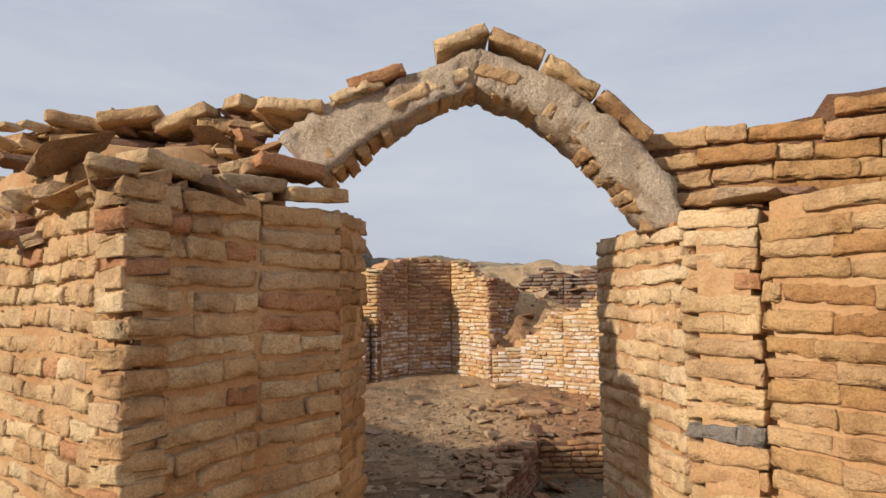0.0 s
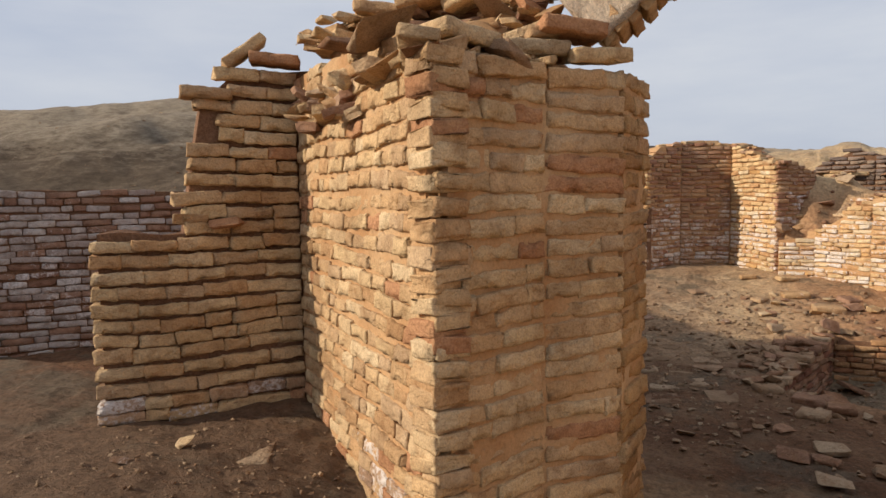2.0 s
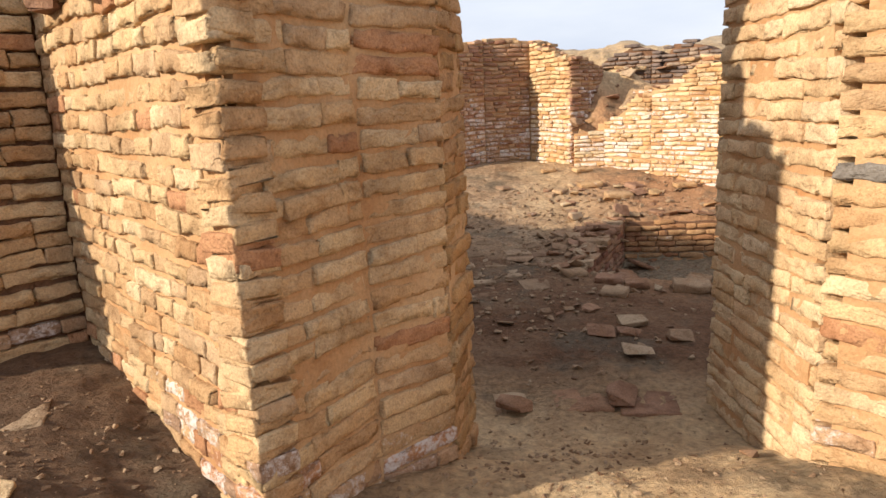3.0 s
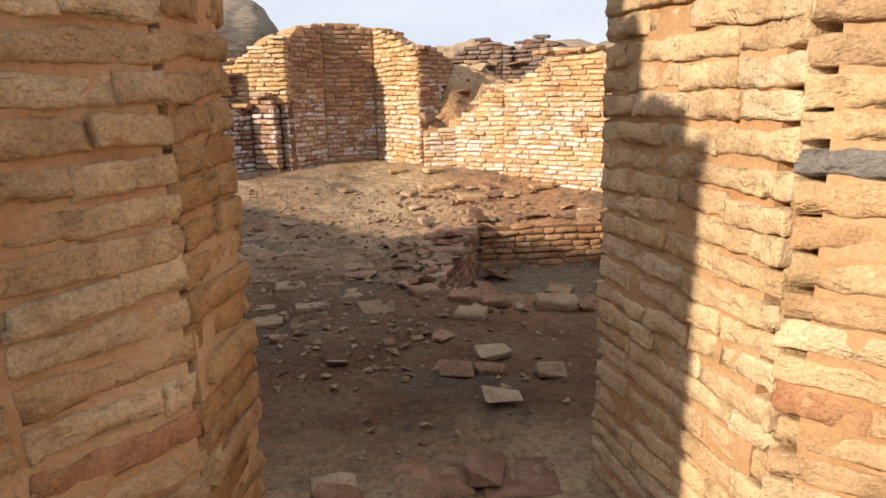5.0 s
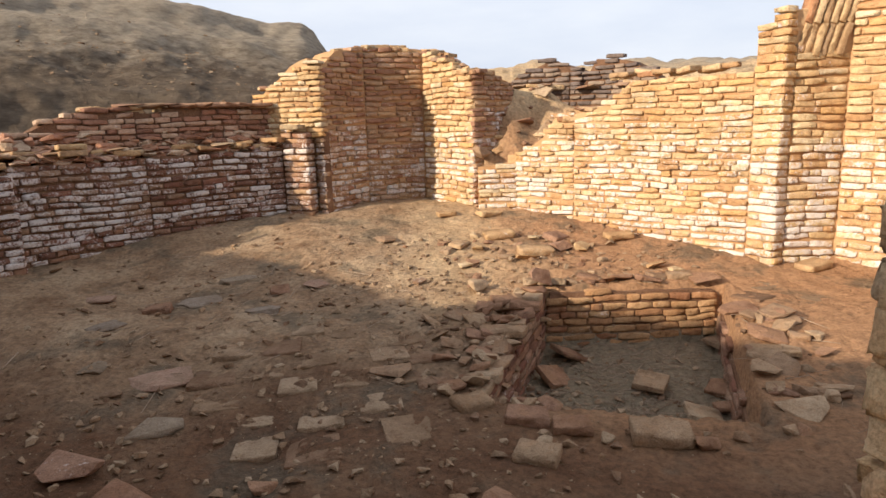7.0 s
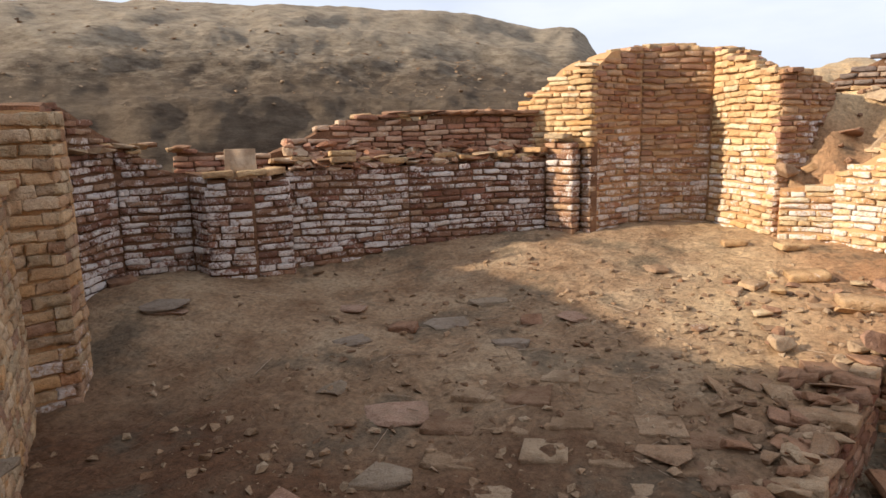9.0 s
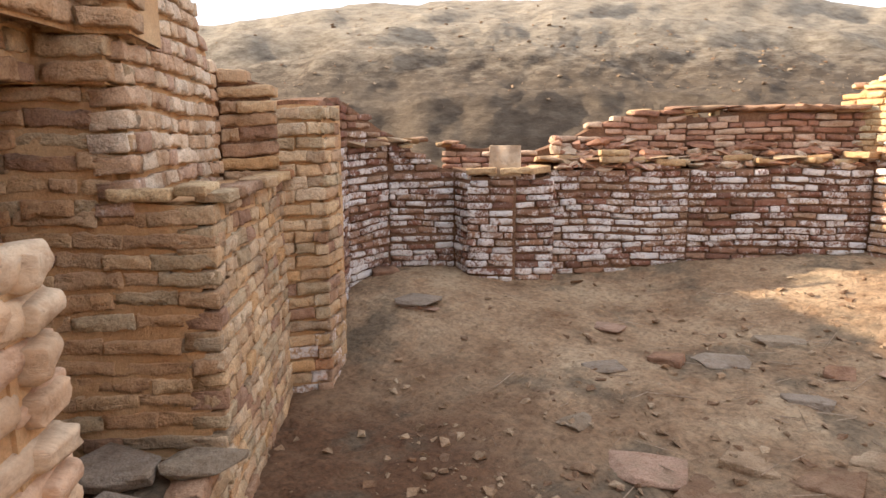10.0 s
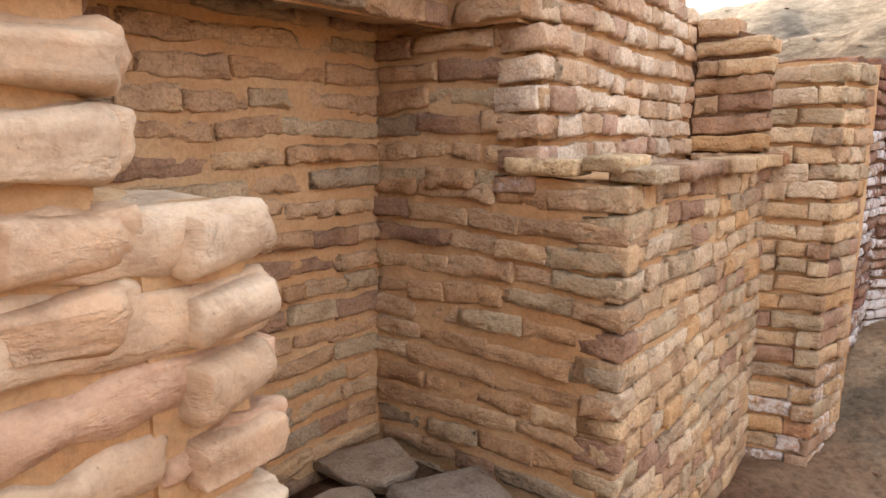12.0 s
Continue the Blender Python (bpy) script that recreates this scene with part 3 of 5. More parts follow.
def ground_height(x, y):
    floor = -0.12 + 0.13 * smooth(5.6, 7.4, y) + 0.40 * smooth(7.2, 10.4, y)
    yard = 0.11 + 0.29 * smooth(-0.4, -1.9, x)
    z = yard + (floor - yard) * smooth(2.3, 3.2, y + 0.25 * smooth(-0.5, -1.8, x) * -3.0)
    z += 0.05 * noise.noise(Vector((x * 0.9, y * 0.9, 0))) + 0.018 * noise.noise(Vector((x * 4, y * 4, 5)))
    if abs(x) < 7 and -2 < y < 13:
        z += 0.018 * noise.noise(Vector((x * 9, y * 9, 9))) + 0.013 * abs(noise.noise(Vector((x * 19, y * 19, 3))))
        z -= 0.46 * smooth(-0.06, -0.01, inside_pit(x, y))
    # earth slope beside the niche and fill behind the sunlit wall
    behind = (x - 2.05) * 0.692 + (y - 9.28) * 0.722
    z += 0.75 * smooth(0.3, 0.9, behind) * smooth(1.3, 2.3, x) * smooth(12.5, 11.0, y)
    right_of = (x - 1.10) * 0.80 - (y - 9.895) * 0.60
    over = (x - 1.52) * 0.671 + (y - 9.76) * 0.741 if x > 1.52 else y - 9.80
    if -0.25 < right_of and x < 3.2 and 9.2 < y < 12.5:
        scree = 0.94 + 0.72 * smooth(9.78, 10.6, y + 0.25 * noise.noise(Vector((x * 2.1, y * 2.1, 8)))) + 0.10 * noise.noise(Vector((x * 3.3, y * 3.3, 14))) - 0.25 * smooth(1.9, 2.6, x)
        z += max(scree - z, 0.0) * smooth(-0.16, -0.06, right_of) * smooth(1.13, 1.22, x) * smooth(0.05, 0.15, over) * smooth(12.5, 11.2, y) * smooth(3.0, 2.3, x)
    z += 0.20 * math.exp(-((x + 3.7) ** 2 + (y - 7.3) ** 2) / 1.1)
    ring = math.hypot(x - 1.5, y - 5.5)
    if ring < 4.2:
        return z
    # spoil banks round the dig
    rough = noise.fractal(Vector((x * 0.25, y * 0.25, 2)), 0.8, 2.0, 5)
    bank = 0.0
    if y > 1.0:
        away = (x + 3.1) * -0.62 + (y - 8.4) * 0.785 + 0.35 * noise.noise(Vector((x * 0.6, y * 0.6, 11))) + 0.16 * noise.noise(Vector((x * 1.7, y * 1.7, 12)))
        h = 3.40 - 0.40 * smooth(-9.5, -13.0, x) - 0.25 * smooth(-4.5, -2.4, x)
        step = 0.44 * smooth(1.1, 2.7, away) + 0.20 * smooth(2.6, 4.2, away) + 0.15 * smooth(4.3, 5.2, away) + 0.21 * smooth(5.0, 7.2, away)
        edge = -0.75 - 0.13 * (y - 11)
        bank = h * step * smooth(edge + 1.85, edge - 0.35, x)
        if bank > 0.3:
            wander = 1.1 * noise.noise(Vector((x * 0.22, y * 0.22, 7))) + 0.16 * noise.noise(Vector((x * 1.1, y * 1.1, 17))) + 0.10 * noise.noise(Vector((x * 3.5, y * 3.5, 27)))
            u = bank / 0.62 + wander
            shelf = math.floor(u) + smooth(0.45, 0.70, u - math.floor(u))
            bank += 0.12 * 0.62 * (shelf - u) + 0.03 * noise.fractal(Vector((x * 0.9, y * 0.9, bank * 1.5)), 0.9, 2.1, 5)
    back = (smooth(9.0, 12.5, ring) * 1.88 + 0.05 * min(max(ring - 13, 0), 12) + 0.4 * rough * smooth(9, 12, ring) + 0.40 * math.exp(-((x - 0.2) / 1.9) ** 2) * smooth(12.5, 14.5, y)) * smooth(2.0, 6.0, y)
    south = smooth(8.0, 16.0, ring) * (0.9 + 0.3 * rough) * (1 - smooth(2.0, 6.0, y))
    bank = max(bank, back, south)
    z += bank * (1 - 0.55 * smooth(25, 90, ring))
    if bank > 0.2:
        z += 0.03 * noise.noise(Vector((x * 1.7, y * 1.7, 4))) + 0.02 * noise.noise(Vector((x * 4.5, y * 4.5, 6)))
    return z


def build_ground():
    n = 640
    us = np.linspace(-1, 1, n)
    xs = -0.6 + 10.0 * us + 900 * us ** 15
    ys = 6.6 + 10.0 * us + 900 * us ** 15
    verts = [(x, y, ground_height(x, y)) for y in ys.tolist() for x in xs.tolist()]
    faces = [(j * n + i, j * n + i + 1, (j + 1) * n + i + 1, (j + 1) * n + i) for j in range(n - 1) for i in range(n - 1)]
    me = bpy.data.meshes.new("ground")
    me.from_pydata(verts, [], faces)
    me.shade_smooth()
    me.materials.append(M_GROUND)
    return tagged(new("ground", me), "dry trampled brown earth of the excavated ruin and its spoil banks", "ground", kind="structure")


build_ground()

# ---- walls ----
A, E1, E2, IL = (-0.61, 2.02), (-0.36, 2.46), (-0.11, 2.72), (-0.05, 3.05)
R1, R2, IR = (1.155, 2.62), (1.35, 2.43), (1.06, 3.46)
SWC, SWE = (-1.80, 3.08), (-2.50, 2.38)
NP, C, IN = (-1.32, 4.12), (-2.065, 4.84), (-2.615, 4.20)
U, UE = (-2.23, 4.64), (-3.24, 5.52)
PL0, PL1 = (-3.13, 5.74), (-2.97, 6.00)

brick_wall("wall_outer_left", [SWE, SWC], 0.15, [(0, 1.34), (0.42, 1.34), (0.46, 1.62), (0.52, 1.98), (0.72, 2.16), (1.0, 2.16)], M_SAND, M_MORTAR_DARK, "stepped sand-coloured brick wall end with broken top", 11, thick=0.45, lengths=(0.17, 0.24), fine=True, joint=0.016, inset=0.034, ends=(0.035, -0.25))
brick_wall("wall_pier_left_side", [SWC, A], -0.033, [(0, 2.12), (1.1, 2.08), (1.65, 1.95)], M_SAND, M_MORTAR, "sunlit rough side of the left brick gate pier", 12, thick=0.1, lengths=(0.10, 0.20), inset=0.013, fine=True, joint=0.016, ends=(-0.25, 0.07))
brick_wall("wall_pier_left_front", [A, E1], -0.053, [(0, 1.95), (1, 1.95)], M_SAND, M_MORTAR, "shaded front of the left brick gate pier", 13, thick=0.1, lengths=(0.2, 0.30), inset=0.009, joint=0.013, fine=True, ends=(0.07, 0.01))
brick_wall("wall_pier_left_strip", [(-0.351, 2.472), E2], -0.053, [(0, 1.95), (1, 1.95)], M_SAND, M_MORTAR, "brick pilaster strip beside the doorway", 14, thick=0.1, lengths=(0.34, 0.38), inset=0.009, joint=0.013, fine=True, ends=(-0.03, 0.02))
# left jamb in deeper brick than the strip, its shade in the tone
brick_wall("wall_jamb_left", [E2, IL, (-0.50, 3.36)], -0.2, [(0, 1.95), (1, 2.0), (2.2, 1.9)], M_GOLD, M_MORTAR, "brick jamb of the doorway", 15, thick=0.14, lengths=(0.2, 0.32), inset=0.009, joint=0.013, fine=True, ends=(0.015, -0.1))
brick_wall("wall_recess_pier", [(-0.50, 3.36), NP, (-1.82, 3.40)], -0.2, [(0, 1.22), (3, 1.22)], M_CREAM, M_MORTAR, "lower stepped brick pier beside the recess", 20, thick=0.14, inset=0.020, fine=True, lengths=(0.62, 0.9), ends=(-0.1, -0.2), course=0.085, first=-0.04, rough=0.012, ragged=0.0)
brick_wall("wall_recess_pier_upper", [(-0.52, 3.26), (-1.19, 4.005), (-1.73, 3.39)], 1.06, [(0, 1.95), (3, 2.0)], M_CREAM, M_MORTAR, "set-back upper brick pier beside the recess", 40, thick=0.14, inset=0.020, fine=True, lengths=(0.62, 0.9), ends=(-0.1, -0.2), course=0.085, rough=0.012, ragged=0.0)
brick_wall("wall_recess_sill", [NP, C], -0.2, [(0, 0.24), (2, 0.26)], M_PALE, M_MORTAR, "low brick sill of the recess", 41, thick=0.2, fine=True, ends=(0.0, 0.0))
brick_wall("wall_recess_corbel", [(-1.66, 3.66), (-2.36, 4.42), (-2.21, 4.58)], 1.56, [(0, 2.1), (0.9, 2.1), (1.05, 2.1), (1.5, 2.1)], M_RECESS, M_MORTAR, "corbelled brick courses over the recess", 42, thick=0.3, fine=True, ends=(-0.1, 0.02), rough=0.03)
# tier added above the corbel to keep skylight out of the recess
brick_wall("wall_recess_corbel_upper", [(-1.56, 3.76), (-2.24, 4.52), (-2.14, 4.65)], 1.72, [(0, 2.1), (1.5, 2.1)], M_RECESS, M_MORTAR, "added upper brick courses that shade the recess", 47, thick=0.4, fine=True, ends=(-0.1, 0.02), rough=0.03)
brick_wall("wall_jamb_right", [(1.80, 3.72), IR, R1], -0.2, [(0, 1.9), (2, 1.9)], M_JAMB, M_MORTAR, "half-shaded brick jamb of the doorway", 16, thick=0.14, lengths=(0.2, 0.3), inset=0.009, joint=0.013, fine=True, ends=(0.05, 0.06))
brick_wall("wall_pier_right_front", [R1, R2], -0.153, [(0, 1.92), (1, 1.95)], M_SAND, M_MORTAR, "sunlit front of the right brick gate pier", 17, thick=0.14, lengths=(0.30, 0.36), inset=0.009, joint=0.013, fine=True, ends=(0.06, 0.03))
brick_wall("wall_right_outer", [(1.358, 2.419), (1.62, 1.98), (2.6, 1.2)], -0.053, [(0, 1.93), (0.5, 1.95), (2, 1.95)], M_GOLD, M_MORTAR, "sunlit yellow brick wall beyond the cracked joint", 18, thick=0.35, lengths=(0.22, 0.3), inset=0.013, fine=True, ends=(0.03, -0.1))
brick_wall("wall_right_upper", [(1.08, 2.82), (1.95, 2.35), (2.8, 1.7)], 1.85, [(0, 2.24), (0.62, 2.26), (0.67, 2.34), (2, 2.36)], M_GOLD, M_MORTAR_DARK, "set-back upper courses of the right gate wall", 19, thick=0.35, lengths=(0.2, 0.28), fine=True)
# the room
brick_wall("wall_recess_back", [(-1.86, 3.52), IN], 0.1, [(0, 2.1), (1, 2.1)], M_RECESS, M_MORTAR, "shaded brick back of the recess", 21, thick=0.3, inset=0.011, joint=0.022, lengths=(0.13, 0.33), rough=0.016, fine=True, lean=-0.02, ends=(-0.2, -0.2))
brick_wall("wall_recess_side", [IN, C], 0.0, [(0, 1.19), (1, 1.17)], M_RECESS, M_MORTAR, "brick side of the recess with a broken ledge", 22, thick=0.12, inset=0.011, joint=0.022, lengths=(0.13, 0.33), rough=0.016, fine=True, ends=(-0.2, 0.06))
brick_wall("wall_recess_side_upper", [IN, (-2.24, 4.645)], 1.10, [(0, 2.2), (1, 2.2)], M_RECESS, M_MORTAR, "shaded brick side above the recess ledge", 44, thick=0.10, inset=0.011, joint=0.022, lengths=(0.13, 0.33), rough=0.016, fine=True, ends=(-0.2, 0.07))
brick_wall("wall_room_southwest", [C, (-3.13, 5.83)], -0.3, [(0, 1.17), (2, 1.20)], M_PALE, M_MORTAR, "lower room wall of mixed brick under a ledge", 23, thick=0.2, lengths=(0.11, 0.2), inset=0.015, fine=True, joint=0.014, ends=(0.04, -0.1))
brick_wall("wall_room_upper", [U, UE], 1.1, [(0, 2.25), (0.6, 2.2), (1.0, 2.0), (1.35, 1.7)], M_UPPER, M_MORTAR, "set-back upper room wall of pale brick", 24, thick=0.1, lengths=(0.1, 0.2), fine=True, joint=0.016, ends=(0.06, -0.05))
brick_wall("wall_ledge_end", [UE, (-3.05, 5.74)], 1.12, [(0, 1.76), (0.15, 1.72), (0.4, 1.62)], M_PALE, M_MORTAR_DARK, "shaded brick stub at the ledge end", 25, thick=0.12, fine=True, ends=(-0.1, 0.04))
brick_wall("wall_pilaster_left", [PL0, PL1, (-3.15, 6.25)], -0.3, [(0, 1.57), (1, 1.61)], M_PALE, M_MORTAR, "narrow brick pilaster between recess and corner", 26, thick=0.1, lengths=(0.2, 0.24), fine=True, ends=(0.03, -0.1))
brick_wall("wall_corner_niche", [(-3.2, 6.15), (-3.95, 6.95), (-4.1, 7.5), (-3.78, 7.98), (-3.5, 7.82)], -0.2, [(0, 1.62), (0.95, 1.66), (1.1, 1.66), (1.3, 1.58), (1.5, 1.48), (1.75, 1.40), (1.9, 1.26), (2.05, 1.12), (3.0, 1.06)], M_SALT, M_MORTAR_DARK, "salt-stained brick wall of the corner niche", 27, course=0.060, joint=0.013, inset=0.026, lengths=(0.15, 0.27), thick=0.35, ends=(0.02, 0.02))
brick_wall("wall_pilaster_middle", [(-3.48, 7.80), (-3.17, 8.03)], -0.1, [(0, 1.06), (1, 1.06)], M_SALT, M_MORTAR_DARK, "salt-stained brick pilaster with chipped corner", 28, course=0.062, joint=0.012, inset=0.026, lengths=(0.15, 0.27), thick=0.12, ends=(0.035, -0.02))
brick_wall("wall_pilaster_middle_return", [(-3.165, 8.055), (-2.965, 8.32), (-3.05, 8.42)], -0.1, [(0, 1.05), (1, 1.05)], M_SALT, M_MORTAR_DARK, "narrow salt-stained return of the middle pilaster", 48, course=0.062, joint=0.012, inset=0.030, lengths=(0.17, 0.30), thick=0.10, ends=(-0.03, -0.05))
brick_wall("wall_room_northwest", [(-3.08, 8.36), (-2.2, 9.2), (-1.02, 10.0)], 0.0, [(0, 1.10), (3, 1.12)], M_SALT, M_MORTAR_DARK, "low room wall of white salt-crusted brick", 29, course=0.060, joint=0.013, inset=0.026, lengths=(0.15, 0.27), thick=0.4, ends=(-0.2, -0.1))
brick_wall("wall_northwest_upper", [(-4.0, 8.05), (-3.25, 8.48), (-2.32, 9.36), (-1.1, 10.2)], 0.9, [(0, 1.3), (0.9, 1.26), (1.1, 1.36), (1.35, 1.47), (1.6, 1.56), (2.3, 1.55), (2.9, 1.60), (3.7, 1.60)], M_RUST, M_MORTAR_DARK, "broken set-back upper courses of reddish brick", 30, course=0.058, joint=0.012, inset=0.026, lengths=(0.15, 0.27), thick=0.35, ragged=0.06)
brick_wall("wall_pilaster_niche_left", [(-1.02, 9.98), (-0.72, 9.84), (-0.66, 10.0), (-0.57, 9.92)], 0.1, [(0, 1.30), (1, 1.30)], M_NICHE, M_MORTAR_DARK, "narrow salt-stained pilaster at the niche", 31, course=0.062, thick=0.08, lengths=(0.24, 0.3), ends=(0.03, 0.0))
# darker facets here, paler one below: shade and sun put into the brick
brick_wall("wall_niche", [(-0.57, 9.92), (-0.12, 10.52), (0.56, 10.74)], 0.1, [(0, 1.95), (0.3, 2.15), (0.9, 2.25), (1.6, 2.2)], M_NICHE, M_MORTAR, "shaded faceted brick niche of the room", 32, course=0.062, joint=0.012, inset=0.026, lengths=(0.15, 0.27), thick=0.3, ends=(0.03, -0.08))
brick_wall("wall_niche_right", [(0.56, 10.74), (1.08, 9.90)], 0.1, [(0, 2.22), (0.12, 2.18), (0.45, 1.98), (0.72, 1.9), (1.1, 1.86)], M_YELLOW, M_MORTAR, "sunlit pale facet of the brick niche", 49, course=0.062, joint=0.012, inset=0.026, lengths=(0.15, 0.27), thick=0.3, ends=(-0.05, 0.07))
brick_wall("wall_niche_left_shoulder", [(-1.36, 10.22), (-0.55, 9.90)], 1.2, [(0, 1.62), (0.25, 1.8), (0.5, 2.0), (0.8, 2.1)], M_YELLOW, M_MORTAR, "stepped broken shoulder of the niche wall", 33, course=0.056, joint=0.010, inset=0.020, lengths=(0.15, 0.25), thick=0.6, ragged=0.05, ends=(0.0, 0.15))
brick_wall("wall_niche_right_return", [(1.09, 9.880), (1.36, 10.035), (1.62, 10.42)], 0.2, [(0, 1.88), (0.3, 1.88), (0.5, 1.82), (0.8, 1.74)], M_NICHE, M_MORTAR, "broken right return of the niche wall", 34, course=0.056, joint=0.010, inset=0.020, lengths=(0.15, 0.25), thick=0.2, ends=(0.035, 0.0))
brick_wall("wall_niche_right_end", [(1.12, 9.82), (1.55, 9.75)], 0.2, [(0, 0.86), (0.6, 0.92)], M_YELLOW, M_MORTAR, "low brick stub at the foot of the earth slope", 45, course=0.056, joint=0.010, inset=0.020, lengths=(0.15, 0.25), thick=0.25, ends=(0.0, -0.1))
brick_wall("wall_room_northeast", [(1.52, 9.76), (2.05, 9.28), (3.28, 8.10)], 0.05, [(0, 0.98), (0.35, 1.15), (0.5, 1.38), (0.95, 1.42), (1.1, 1.50), (1.3, 1.66), (2.6, 1.70)], M_YELLOW, M_MORTAR, "sunlit golden brick wall of the room", 35, course=0.056, joint=0.010, inset=0.020, lengths=(0.15, 0.25), thick=0.45, ends=(-0.1, -0.1))
brick_wall("wall_pilaster_right", [(3.28, 8.10), (3.40, 7.86), (3.52, 7.92), (3.98, 7.94), (4.3, 7.6), (4.2, 6.6)], 0.0, [(0, 2.0), (0.2, 2.05), (0.35, 2.15), (1.4, 2.3), (3, 2.3)], M_YELLOW, M_MORTAR, "tall sunlit brick pilaster and wall end", 36, course=0.062, joint=0.010, inset=0.020, lengths=(0.17, 0.27), thick=0.12, ends=(0.0, 0.0), gone=((0.44, 0.84, 1.78, 2.4),))
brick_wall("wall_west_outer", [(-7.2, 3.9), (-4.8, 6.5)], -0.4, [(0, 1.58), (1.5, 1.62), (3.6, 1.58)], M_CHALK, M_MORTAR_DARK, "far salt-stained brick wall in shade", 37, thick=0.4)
brick_wall("wall_far_heap", [(1.75, 11.5), (2.5, 11.35), (3.5, 10.6)], 0.8, [(0, 1.85), (0.5, 2.10), (0.85, 1.98), (0.9, 1.7), (1.0, 1.75), (1.05, 2.08), (1.6, 2.02), (2.2, 1.6)], M_GREY, M_MORTAR_DARK, "dark grey broken brickwork behind the room", 43, course=0.062, joint=0.014, inset=0.026, lengths=(0.15, 0.27), thick=0.5, ragged=0.08)
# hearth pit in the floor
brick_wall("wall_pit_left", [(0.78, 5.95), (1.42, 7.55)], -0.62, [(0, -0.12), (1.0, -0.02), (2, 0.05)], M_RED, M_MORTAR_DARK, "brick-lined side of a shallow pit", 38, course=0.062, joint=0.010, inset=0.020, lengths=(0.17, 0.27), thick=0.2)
# lighter brick than the pit sides, sunlight in its colour
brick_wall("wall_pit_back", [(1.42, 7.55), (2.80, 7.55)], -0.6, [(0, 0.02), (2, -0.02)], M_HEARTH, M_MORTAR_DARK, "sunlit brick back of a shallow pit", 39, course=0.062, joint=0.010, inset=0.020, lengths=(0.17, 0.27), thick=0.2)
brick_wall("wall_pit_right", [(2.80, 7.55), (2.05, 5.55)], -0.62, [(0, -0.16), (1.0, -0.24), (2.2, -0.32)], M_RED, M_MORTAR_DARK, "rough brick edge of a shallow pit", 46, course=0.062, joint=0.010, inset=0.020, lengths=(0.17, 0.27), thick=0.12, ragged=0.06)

# ---- brick arch over the doorway ----


def curve_at(points, t):
    """A point on the broken line through points, t from 0 to 1."""
    u = t * (len(points) - 1)
    i = min(int(u), len(points) - 2)
    f = u - i
    return tuple(a + (b - a) * f for a, b in zip(points[i], points[i + 1]))


ARCH_IN_L = [(-0.14, 1.99), (0.0, 2.12), (0.14, 2.235), (0.28, 2.32), (0.42, 2.37)]
ARCH_OUT_L = [(-0.36, 2.22), (-0.20, 2.34), (0.02, 2.40), (0.24, 2.50), (0.44, 2.57)]
ARCH_IN_R = [(0.42, 2.37), (0.56, 2.31), (0.76, 2.165), (0.93, 2.0), (1.06, 1.86)]
ARCH_OUT_R = [(0.44, 2.57), (0.68, 2.47), (0.88, 2.34), (1.08, 2.17), (1.27, 1.86)]


UPEND = Matrix(((0, 0, 1, 0), (1, 0, 0, 0), (0, 1, 0, 0), (0, 0, 0, 1)))


